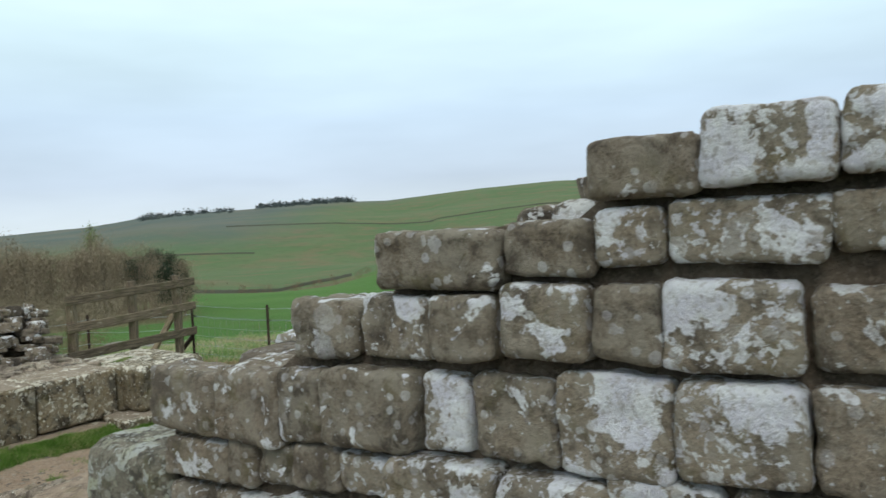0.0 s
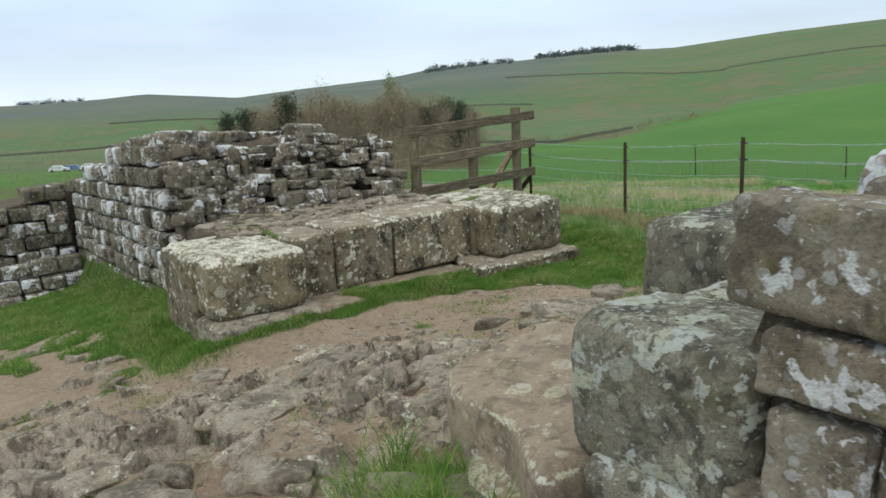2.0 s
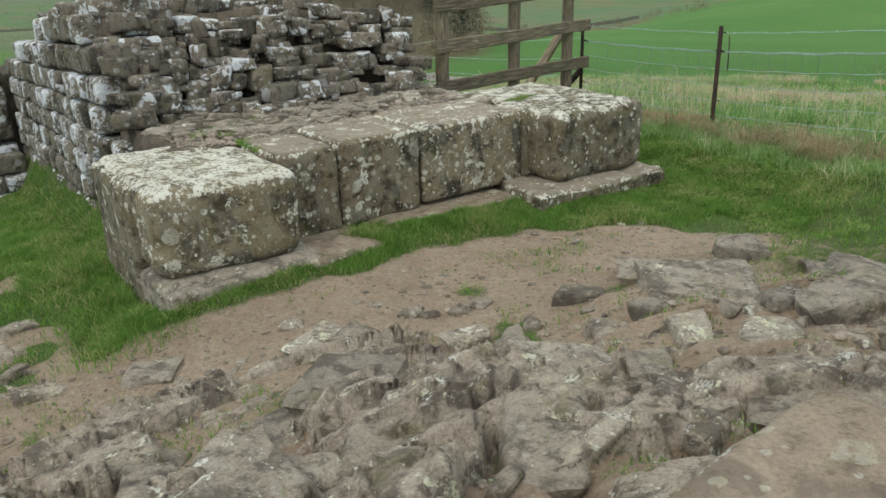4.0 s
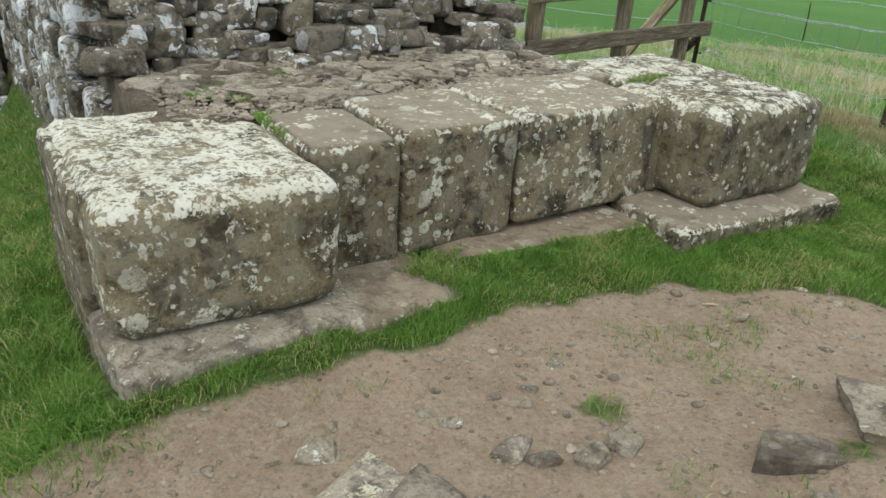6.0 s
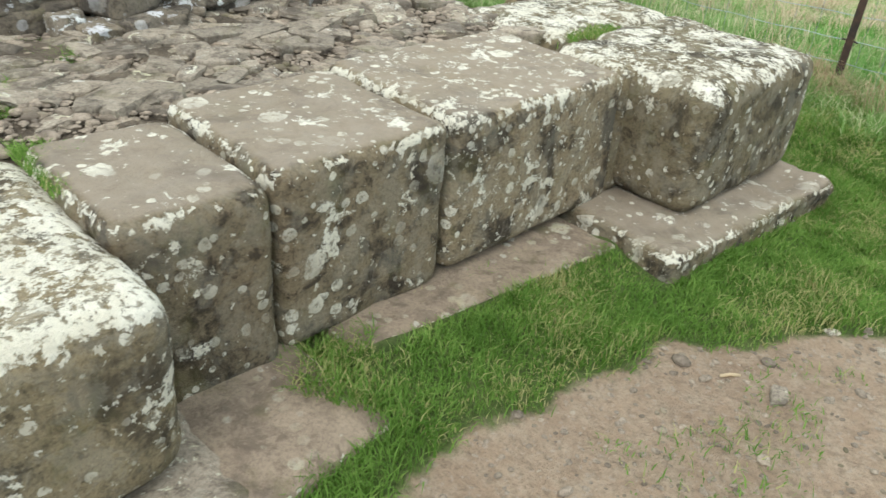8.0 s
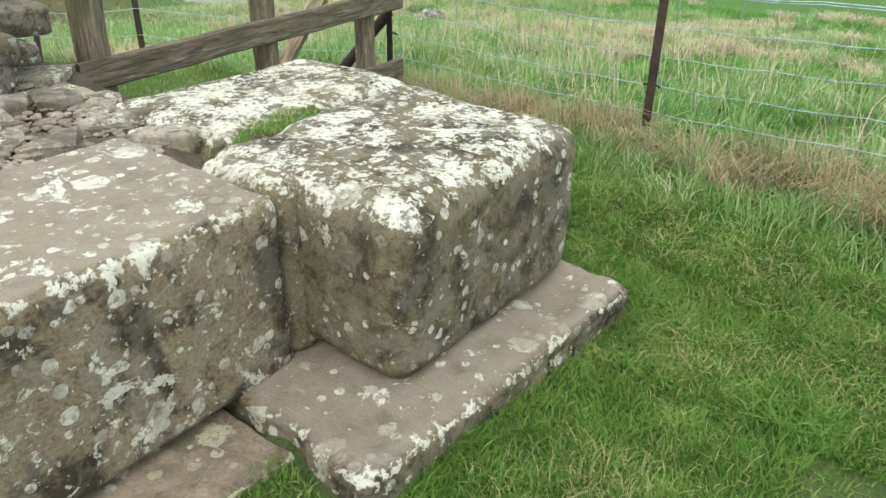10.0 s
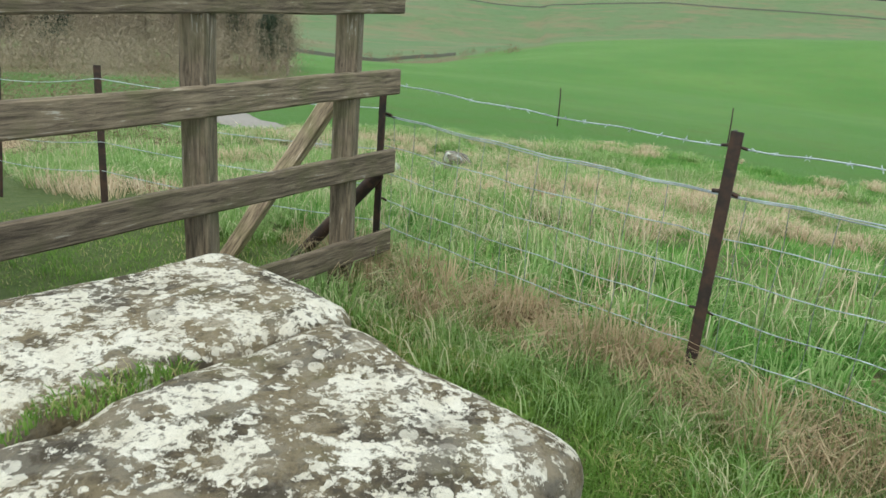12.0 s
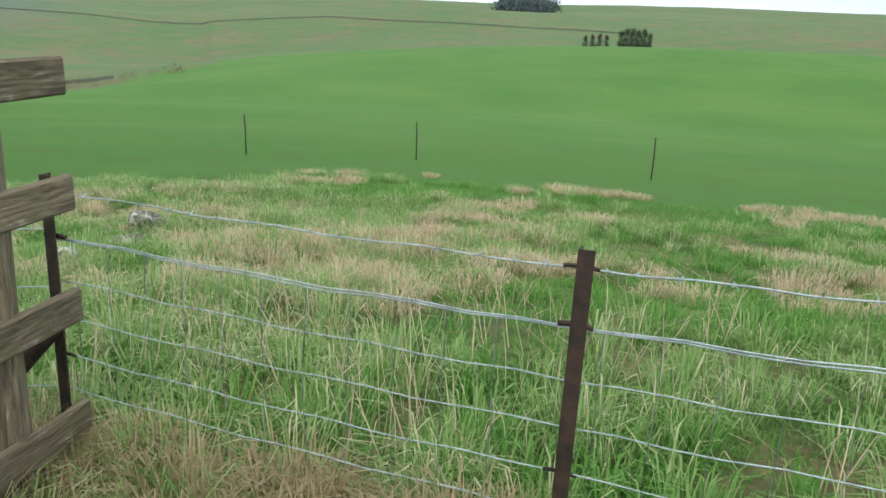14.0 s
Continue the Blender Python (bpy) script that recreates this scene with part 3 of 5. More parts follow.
def stone(name, a0, a1, s0, s1, z0, z1, mat, parent, k=9, rnd=0.04, rough=1.0, skew=0.06, turn=0.0, label="", warp=None, facet=False):
    """One stone in gate coordinates, as an object of its own with its centre as origin."""
    _seed[0] += 1
    v, f = stone_verts((a1 - a0, s1 - s0, z1 - z0), k, rnd, _seed[0], rough, skew)
    c = wp((a0 + a1) / 2, (s0 + s1) / 2, (z0 + z1) / 2)
    if warp:
        v = warp(v)
    # local x runs along the gate, local y across it (mirrored, so faces are flipped)
    v = v * np.array([1, -1, 1])
    me = mesh_of(name, v, [q[::-1] for q in f], mat, not facet)
    return part(name, me, parent, label, pose(c.x, c.y, c.z, 0, 0, GATE_R + turn))


def prism(verts2d, z0, z1):
    """Vertices and faces of an upright prism over a ring of points."""
    nv = len(verts2d)
    v = [(x, y, z0) for x, y in verts2d] + [(x, y, z1) for x, y in verts2d]
    f = [list(range(nv))[::-1], list(range(nv, 2 * nv))] + [[i, (i + 1) % nv, nv + (i + 1) % nv, nv + i] for i in range(nv)]
    return v, f


def bar(name, p0, p1, w, h, mat, parent, label="", bevel=0.008):
    """A squared timber from p0 to p1, worn at its arrises; local x runs along it."""
    p0, p1 = Vector(p0), Vector(p1)
    d = p1 - p0
    ln = d.length
    x = d.normalized()
    y = Vector((0, 0, 1)).cross(x)
    y = y.normalized() if y.length > 1e-4 else Vector((0, 1, 0))
    z = x.cross(y)
    ring = [(-w / 2 + bevel, -h / 2), (w / 2 - bevel, -h / 2), (w / 2, -h / 2 + bevel), (w / 2, h / 2 - bevel), (w / 2 - bevel, h / 2), (-w / 2 + bevel, h / 2), (-w / 2, h / 2 - bevel), (-w / 2, -h / 2 + bevel)]
    rng = random.Random(hash((round(p0.x, 2), round(p1.z, 2), round(ln, 2))) % 9999)
    verts, faces, n = [], [], 9
    for i in range(n):
        jy, jz = rng.uniform(-0.004, 0.004), rng.uniform(-0.004, 0.004)
        for (b, c) in ring:
            verts.append((-ln / 2 + ln * i / (n - 1), b + jy, c + jz))
    for i in range(n - 1):
        for j in range(8):
            faces.append([i * 8 + j, i * 8 + (j + 1) % 8, i * 8 + 8 + (j + 1) % 8, i * 8 + 8 + j][::-1])
    faces.append(list(range(8)))
    faces.append(list(range((n - 1) * 8, n * 8))[::-1])
    me = mesh_of(name, verts, faces, mat, False)
    bm = bmesh.new()
    bm.from_mesh(me)
    bmesh.ops.recalc_face_normals(bm, faces=bm.faces)
    bm.to_mesh(me)
    bm.free()
    m = Matrix((x, y, z)).transposed().to_4x4()
    m.translation = (p0 + p1) / 2
    return part(name, me, parent, label, m)


def tube_data(points, radius, sides=6):
    """Vertices and quads of a round wire through points."""
    pts = [Vector(p) for p in points]
    verts, faces = [], []
    for i, p in enumerate(pts):
        d = (pts[min(i + 1, len(pts) - 1)] - pts[max(i - 1, 0)]).normalized()
        u = d.cross(Vector((0, 0, 1)))
        u = u.normalized() if u.length > 1e-3 else Vector((1, 0, 0))
        v = d.cross(u)
        for j in range(sides):
            t = 2 * math.pi * j / sides
            verts.append(p + (u * math.cos(t) + v * math.sin(t)) * radius)
    for i in range(len(pts) - 1):
        for j in range(sides):
            faces.append([i * sides + j, i * sides + (j + 1) % sides, (i + 1) * sides + (j + 1) % sides, (i + 1) * sides + j])
    return verts, faces


def join(chunks):
    verts, faces = [], []
    for v, f in chunks:
        o = len(verts)
        verts += list(v)
        faces += [[i + o for i in q] for q in f]
    return verts, faces


def gh(x, y):
    return float(ground_height(np.array([x]), np.array([y]))[0])


# ---------------------------------------------------------------- ground
def land_masks(x, y):
    a, s = gate_coords(x, y)
    p = np.stack([x, y, x * 0], 1)
    n1, n2 = fbm(p * 0.9, 41), fbm(p * 2.7, 43)
    dx, dy = x + 3.3, y - 8.0
    r, az = np.hypot(dx, dy), np.degrees(np.arctan2(dx, dy))
    # turf: beside the pier foot, past the gate, and left under the wall
    rim = np.interp(a, [-2.6, -2.3, -1.5, -0.65, -0.36, 0.0, 0.12, 0.44, 0.85, 1.0, 1.3, 1.6], [0.40, 0.58, 0.55, 0.56, 0.50, 0.50, 0.60, 0.74, 0.88, 1.1, 1.5, 2.2])
    foot = smooth(0.12, -0.14, s - rim + 0.10 * n1 + 0.2 * n2) * smooth(-2.6, -2.3, a) * smooth(-0.6, -0.3, s)
    end = smooth(1.1, 1.9, a + 0.75 * n1 + 0.35 * n2 - 0.06 * s)
    strip = smooth(-2.55, -2.2, a + 0.35 * n1)
    patchy = smooth(0.08, 0.34, n2 * 0.7 + n1 * 0.6 + 0.7 * smooth(-1.9, -3.2, s) - 0.05)
    side = smooth(-1.5, -1.7, a) * smooth(0.75, 0.35, s + 0.3 * n1 - 0.1 * (a + 2)) * np.maximum(strip, patchy)
    tufts = smooth(0.15, 0.55, n2) * 0.62 * smooth(0.6, 1.2, s)
    lane = smooth(0.2, 1.2, a + 0.5 * n1) * smooth(1.2, 2.4, s) * 0.55
    turf = np.clip(np.maximum.reduce([foot, end, side, tufts, lane, smooth(-2.6, -3.4, s + 0.6 * n1)]), 0, 1)
    turf = np.maximum(turf, smooth(9, 13, r))
    fence = gate_line(x, y)
    bank = smooth(-0.15, 0.25, fence + 0.1 * n1) * smooth(-4.0, -2.5, s + 0 * a)
    edge = 14.0 + 1.5 * fbm(p * 0.25, 47)
    pasture = smooth(edge - 0.8, edge + 1.2, r) * smooth(-100, -80, az) * (1 - smooth(100, 120, az))
    pasture = np.maximum(pasture, smooth(14, 18, r))
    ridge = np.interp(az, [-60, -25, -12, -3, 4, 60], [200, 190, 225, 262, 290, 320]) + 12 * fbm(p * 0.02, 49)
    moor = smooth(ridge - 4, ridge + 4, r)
    scrub = smooth(ridge - 22, ridge - 12, r) * (1 - smooth(ridge + 5, ridge + 20, r)) * smooth(-40, -30, az) * (1 - smooth(-4, 2, az)) * smooth(-0.2, 0.3, fbm(p * 0.05, 50) + 0.2)
    wood = smooth(38, 50, r) * (1 - smooth(110, 125, r)) * smooth(-62, -50, az) * (1 - smooth(-20, -17, az))
    scrub = np.maximum(scrub, wood * 0.8)
    # painted haze: grows with distance over the left-hand hills
    hazy_upland = smooth(560, 860, r + 120 * fbm(p * 0.006, 51)) * (1 - smooth(-17, -6, az - 8 * smooth(1000, 1400, r))) * 0.92
    return {"hazy_upland": hazy_upland, "turf": turf, "bank": bank, "pasture": pasture, "moor": moor, "scrub": scrub}


FENCE = [(-4.12, 12.16), (-2.61, 11.0), (-1.27, 9.87), (0.2, 8.75), (1.7, 7.6), (3.2, 6.45)]


def gate_line(x, y):
    """How far beyond the wire fence a place lies."""
    d = Vector((FENCE[3][0] - FENCE[0][0], FENCE[3][1] - FENCE[0][1])).normalized()
    return (x - FENCE[0][0]) * -d.y + (y - FENCE[0][1]) * d.x


def build_ground():
    seg = 840
    rings = list(np.arange(0.06, 7.5, 0.055))
    while rings[-1] < 4500:
        rings.append(rings[-1] * 1.035)
    rings = np.array(rings)
    th = np.linspace(0, 2 * math.pi, seg, endpoint=False)
    cx, cy = -3.3, 6.2
    x = (cx + rings[:, None] * np.sin(th)[None]).ravel()
    y = (cy + rings[:, None] * np.cos(th)[None]).ravel()
    x, y = np.append(x, cx), np.append(y, cy)
    z = ground_height(x, y)
    i, j = np.meshgrid(np.arange(len(rings) - 1), np.arange(seg), indexing="ij")
    j2 = (j + 1) % seg
    quads = np.stack([i * seg + j, (i + 1) * seg + j, (i + 1) * seg + j2, i * seg + j2], -1).reshape(-1, 4)[:, ::-1]
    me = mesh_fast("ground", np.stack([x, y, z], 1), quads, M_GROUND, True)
    bm = bmesh.new()
    bm.from_mesh(me)
    bm.verts.ensure_lookup_table()
    c = bm.verts[len(x) - 1]
    for k in range(seg):
        fc = bm.faces.new((c, bm.verts[(k + 1) % seg], bm.verts[k]))
        fc.smooth = True
    bm.to_mesh(me)
    bm.free()
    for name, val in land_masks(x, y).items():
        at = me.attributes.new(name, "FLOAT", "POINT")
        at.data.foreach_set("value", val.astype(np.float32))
    return tagged(new("ground", me), "worn earth track, turf, green pasture and distant moorland hills", "ground", kind="structure")


ground = build_ground()

# ---------------------------------------------------------------- near wall (beside the start of the walk)
wall_near = tagged(new("wall_near"), "ruined wall of squared sandstone blocks, stepped down towards the gate", "wall", kind="structure")
FACE = -2.15
# each course: foot and head, how they rise, then the joints along the wall
COURSES = [
    (0.55, 0.88, 0.0, [5.12, 5.62, 5.98, 6.4, 6.9, 7.35, 7.8, 8.3, 8.8, 9.3]),
    (0.87, 1.145, 0.02, [5.23, 5.50, 5.92, 6.24, 6.6, 6.98, 7.35, 7.75, 8.15, 8.6, 9.05, 9.5]),
    (1.15, 1.34, 0.065, [5.20, 5.61, 5.785, 6.01, 6.26, 6.52, 6.98, 7.36, 7.72, 8.1, 8.45, 8.9, 9.3, 9.7]),
    (1.36, 1.67, 0.055, [5.10, 5.58, 5.965, 6.21, 6.66, 6.88, 7.22, 7.57, 7.95, 8.35, 8.75, 9.2, 9.7]),
    (1.755, 2.0, 0.045, [6.03, 6.385, 6.74, 7.0, 7.345, 7.56, 7.94, 8.3, 8.6, 9.0, 9.4, 9.9]),
    (2.055, 2.235, 0.06, [6.49, 7.02, 7.34, 7.565, 8.0, 8.35, 8.7, 9.1, 9.5, 10.0]),
    (2.31, 2.51, 0.09, [7.33, 7.68, 8.02, 8.4, 8.85, 9.3, 9.8]),
]
rng = random.Random(4)
for z0, z1, rise, joints in COURSES:
    for s0, s1 in zip(joints, joints[1:]):
        lift = rise * (s0 - joints[0])
        depth = rng.uniform(0.24, 0.36)
        proud = rng.uniform(-0.035, 0.035)
        stone("stone", FACE + proud, FACE + proud + depth, s0 + rng.uniform(0.0, 0.010), s1 - rng.uniform(0.0, 0.010), z0 + lift + rng.uniform(-0.012, 0.015), z1 + lift + rng.uniform(-0.02, 0.012),
              M_WALL_BROWN if s0 < 5.75 or rng.random() < 0.1 else M_WALL, wall_near, k=14 if s0 < 8.2 else 6, rnd=0.036, rough=1.15, skew=0.11)


def core(name, profile, a0, a1, parent, label=""):
    """Earth and rubble filling of a wall: heights along s, between two faces, uneven."""
    cols, rows = 40, 14
    s = np.linspace(profile[0][0], profile[-1][0], cols)
    top = np.interp(s, [p[0] for p in profile], [p[1] for p in profile])
    verts, faces = [], []
    for i in range(cols):
        for j in range(rows):
            a = a0 + (a1 - a0) * j / (rows - 1)
            q = np.array([[a * 4, s[i] * 4, 0]])
            verts.append(tuple(wp(a, s[i], top[i] + 0.05 * float(fbm(q, 61)[0]))))
    for i in range(cols - 1):
        for j in range(rows - 1):
            faces.append([i * rows + j, i * rows + j + 1, (i + 1) * rows + j + 1, (i + 1) * rows + j])
    low = len(verts)
    ring = [i * rows for i in range(cols)] + [(cols - 1) * rows + j for j in range(1, rows)] + [i * rows + rows - 1 for i in range(cols - 2, -1, -1)] + [j for j in range(rows - 2, 0, -1)]
    for v in ring:
        verts.append((verts[v][0], verts[v][1], -0.6))
    n = len(ring)
    for k in range(n):
        faces.append([ring[k], ring[(k + 1) % n], low + (k + 1) % n, low + k])
    me = mesh_of(name, verts, faces, M_EARTH)
    bm = bmesh.new()
    bm.from_mesh(me)
    bmesh.ops.recalc_face_normals(bm, faces=bm.faces)
    bm.to_mesh(me)
    bm.free()
    return part(name, me, parent, label)


core("core", [(5.12, 1.2), (5.25, 1.58), (5.95, 1.68), (6.1, 1.92), (6.5, 1.98), (6.6, 2.2), (7.3, 2.27), (7.45, 2.45), (10, 2.6)], FACE + 0.10, 0.3, wall_near, "dark earth and rubble core")
# stones lying in the top of the core
for k in range(46):
    s = rng.uniform(5.3, 8.2)
    a = rng.uniform(-1.85, -0.1)
    top = np.interp(s, [5.25, 5.95, 6.1, 6.5, 6.6, 7.3, 7.45, 10], [1.58, 1.68, 1.92, 1.98, 2.2, 2.27, 2.45, 2.6])
    w, d, h = rng.uniform(0.16, 0.42), rng.uniform(0.16, 0.36), rng.uniform(0.10, 0.2)
    stone("core_stone", a - w / 2, a + w / 2, s - d / 2, s + d / 2, top - h * 0.6, top + h * 0.4, M_RUBBLE, wall_near, k=5, rnd=0.05, skew=0.2, turn=rng.uniform(-40, 40))
stone("slab", -1.25, -0.5, 5.0, 5.6, 1.42, 1.68, M_WALL, wall_near, k=9, rnd=0.03, skew=0.05)

# blocks of the near gate pier
pier_near = tagged(new("pier_near"), "weathered grey gate pier blocks beside a worn threshold slab", "gate pier", kind="structure")
stone("block", -2.16, -1.66, 4.52, 5.19, 0.72, 1.235, M_GREY, pier_near, k=16, rnd=0.10, rough=0.8, skew=0.04, label="rounded grey block with pale lichen")
stone("block", -0.93, 0.15, 3.82, 4.75, 0.62, 1.28, M_GREY, pier_near, k=12, rnd=0.09, rough=0.6, skew=0.04)
stone("block", -2.20, -1.45, 4.62, 5.3, 0.30, 0.80, M_GREY, pier_near, k=12, rnd=0.07, rough=1.0, skew=0.06)
stone("block", -1.75, -0.85, 4.6, 5.3, 0.7, 1.22, M_GREY, pier_near, k=8, rnd=0.08, rough=0.8)


def slab_shape(v):
    """Broken-off corner and sloping, ragged front of the threshold."""
    a, s, z = v[:, 0].copy(), v[:, 1].copy(), v[:, 2].copy()
    v = v.copy()
    v[:, 0] += 0.42 * np.clip(-a / 0.5, 0, 1) ** 1.5 * np.clip(-s / 0.55, 0, 1)
    v[:, 0] += 0.10 * np.clip(-a / 0.5, 0, 1) * (z > 0) * np.sin(s * 7 + 1) - 0.10 * np.clip(-a / 0.5, 0, 1) * np.clip(-z / 0.25, 0, 1)
    v[:, 2] += 0.05 * a - 0.05 * np.clip(-s / 0.5, 0, 1)
    return v


stone("threshold_slab", -2.26, -1.22, 3.56, 4.64, 0.28, 0.775, M_SLAB, pier_near, k=26, rnd=0.06, rough=0.5, skew=0.05, label="worn brown threshold slab with pale spots", warp=slab_shape)

# ---------------------------------------------------------------- far gate pier, a low bench of great blocks
pier_far = tagged(new("pier_far"), "low gate pier of massive lichened sandstone blocks on a plinth", "gate pier", kind="structure")
stone("block", -1.97, -1.07, -0.98, 0.26, 0.10, 0.645, M_ASHLAR, pier_far, k=24, rnd=0.095, rough=0.45, skew=0.03, label="great end block crusted with pale lichen on top")
stone("block", -1.10, -0.652, -0.62, 0.0, 0.02, 0.665, M_ASHLAR_BARE, pier_far, k=18, rnd=0.06, rough=0.5, skew=0.04)
stone("block", -0.645, 0.005, -0.68, -0.01, 0.08, 0.685, M_ASHLAR_BARE, pier_far, k=20, rnd=0.05, rough=0.45, skew=0.03)
stone("block", 0.02, 0.965, -0.72, -0.01, 0.12, 0.695, M_ASHLAR_BARE, pier_far, k=22, rnd=0.045, rough=0.42, skew=0.025)
stone("block", 1.04, 2.02, -0.47, 0.35, 0.13, 0.70, M_ASHLAR, pier_far, k=26, rnd=0.10, rough=0.45, skew=0.025, label="projecting end block, white with lichen on top")
stone("block", 0.975, 1.2, -0.40, -0.03, 0.12, 0.685, M_ASHLAR, pier_far, k=12, rnd=0.05, rough=0.5, skew=0.03)
stone("block", 1.12, 2.12, -1.16, -0.50, 0.14, 0.675, M_ASHLAR, pier_far, k=18, rnd=0.08, rough=0.6, skew=0.05)
stone("block", -1.998, -1.80, -1.0, -0.1, -0.25, 0.60, M_ASHLAR, pier_far, k=14, rnd=0.05, rough=0.6, skew=0.05)
# plinth
stone("plinth_slab", -1.99, -1.0, -0.3, 0.42, -0.2, 0.115, M_PATHSTONE, pier_far, k=18, rnd=0.04, rough=1.0, skew=0.05)
stone("plinth_slab", -1.22, -0.58, -0.1, 0.45, -0.12, 0.105, M_SLAB, pier_far, k=14, rnd=0.03, rough=0.35, skew=0.16, turn=8)
stone("plinth_slab", -0.48, 0.74, -0.3, 0.17, -0.1, 0.105, M_SLAB, pier_far, k=14, rnd=0.03, rough=0.35, skew=0.08, turn=-5)
stone("plinth_slab", 0.72, 2.06, -0.35, 0.55, -0.16, 0.16, M_ASHLAR_BARE, pier_far, k=22, rnd=0.05, rough=0.9, skew=0.05, turn=-3)
# flat stones and earth on its top, up to the broken wall
rng = random.Random(9)
for k in range(190):
    a, s = rng.uniform(-1.5, 1.15), rng.uniform(-1.75, -0.6)
    if a < -0.95 and s > -1.0:
        continue
    w, d, h = rng.uniform(0.06, 0.27), rng.uniform(0.05, 0.19), rng.uniform(0.04, 0.09)
    z = 0.66 + 0.03 * (-s - 0.6) + rng.uniform(-0.02, 0.012)
    stone("flat_stone", a - w / 2, a + w / 2, s - d / 2, s + d / 2, z - h, z + 0.01, M_PATHSTONE, pier_far, k=5, rnd=0.012, rough=1.0, skew=0.42, turn=rng.uniform(-50, 50), facet=True)

# ---------------------------------------------------------------- curtain wall beyond the pier
wall_far = tagged(new("wall_far"), "broken curtain wall of small squared stones with a rubble core", "wall", kind="structure")


def core_block(name, a0, a1, s0, s1, tops, parent):
    """Rubble core: plan box whose top follows tops(a, s)."""
    na, ns = 26, 40
    A, Sg = np.meshgrid(np.linspace(a0, a1, na), np.linspace(s0, s1, ns), indexing="ij")
    P = np.stack([A.ravel() * 5, Sg.ravel() * 5, 0 * A.ravel()], 1)
    Z = tops(A.ravel(), Sg.ravel()) + 0.05 * fbm(P, 71)
    verts = [tuple(wp(p, q, z)) for p, q, z in zip(A.ravel(), Sg.ravel(), Z)]
    faces = [[i * ns + j, i * ns + j + 1, (i + 1) * ns + j + 1, (i + 1) * ns + j] for i in range(na - 1) for j in range(ns - 1)]
    ring = [i * ns for i in range(na)] + [(na - 1) * ns + j for j in range(1, ns)] + [i * ns + ns - 1 for i in range(na - 2, -1, -1)] + [j for j in range(ns - 2, 0, -1)]
    low = len(verts)
    for v in ring:
        verts.append((verts[v][0], verts[v][1], -2.2))
    n = len(ring)
    faces += [[ring[k], ring[(k + 1) % n], low + (k + 1) % n, low + k] for k in range(n)]
    me = mesh_of(name, verts, faces, M_EARTH)
    bm = bmesh.new()
    bm.from_mesh(me)
    bmesh.ops.recalc_face_normals(bm, faces=bm.faces)
    bm.to_mesh(me)
    bm.free()
    return part(name, me, parent, "dark rubble and earth core")


# pier filling, level with its blocks
core_block("core", -1.55, 1.3, -2.0, -0.35, lambda a, s: 0.635 + 0.03 * (-s - 0.6) - 0.25 * smooth(-0.62, -0.4, s), pier_far)


def wall_top(a, s):
    """Head of the broken wall: steps up from the pier, lower far off."""
    h = 0.62 + 0.90 * smooth(-1.75, -2.3, s + 0.12 * np.sin(a * 5) + 0.1 * np.sin(a * 11 + 1))
    h = h - 0.16 * smooth(0.5, 1.2, a)
    h = h - np.interp(-s, [0, 2.2, 4.6, 6.0, 7.4, 9.0], [0, 0.0, 0.24, 0.5, 0.85, 1.0])
    return h - 0.06


core_block("core", -1.5, 1.2, -9.0, -1.6, wall_top, wall_far)

# face of the wall, course by course, falling with the ground as it runs off
far_meshes = []
for k in range(10):
    v, f = stone_verts((1, 1, 1), 6, 0.16, 900 + k, 0.9, 0.12)
    far_meshes.append(mesh_of("stone", v, f, M_WALL_FAR))


def piece(name, a0, a1, s0, s1, z0, z1, parent, turn=0.0, meshes=None):
    c = wp((a0 + a1) / 2, (s0 + s1) / 2, (z0 + z1) / 2)
    ob = part(name, rng.choice(meshes or far_meshes), parent)
    ob.matrix_basis = pose(c.x, c.y, c.z, 0, 0, GATE_R + turn) @ Matrix.Diagonal((a1 - a0, s1 - s0, z1 - z0, 1))
    return ob


for c in range(10):
    z0 = -0.85 + 0.235 * c
    s = -1.35 - (0.3 * max(0, c - 4) if c < 9 else 1.4) + rng.uniform(-0.1, 0.1)
    if c >= 7:
        s = -1.95 - 0.12 * (c - 7)
    while s > -7.5:
        w = rng.uniform(0.17, 0.32)
        drop = 0.05 * np.clip(-s - 2, 0, 9) * 0.9
        top = z0 + 0.225 - drop
        if top < float(wall_top(np.array([-1.4]), np.array([s - w / 2]))[0]) + 0.14:
            o = rng.uniform(-0.03, 0.03)
            piece("stone", -1.69 + o, -1.4 + o, s - w + 0.006, s - 0.006, z0 - drop + 0.006, top - 0.006, wall_far)
        s -= w

# broken end: rubble in dark earth
rub_meshes = []
for k in range(12):
    v, f = stone_verts((1, 1, 1), 6, 0.13, 950 + k, 1.5, 0.36)
    rub_meshes.append(mesh_of("rubble_stone", v, f, M_RUBBLE))
for k in range(185):
    a = rng.uniform(-1.55, 1.12)
    z = rng.uniform(0.66, 1.42 - 0.16 * max(0.0, a - 0.5))
    s = -1.62 - 0.50 * (z - 0.66) / 0.8 - 0.18 * math.sin(a * 5) * 0.5 + rng.uniform(-0.08, 0.05)
    w, d, h = rng.uniform(0.08, 0.30), rng.uniform(0.15, 0.3), rng.uniform(0.06, 0.17)
    piece("rubble_stone", a - w / 2, a + w / 2, s - d / 2, s + d / 2, z - h / 2, z + h / 2, wall_far, rng.uniform(-30, 30), rub_meshes)
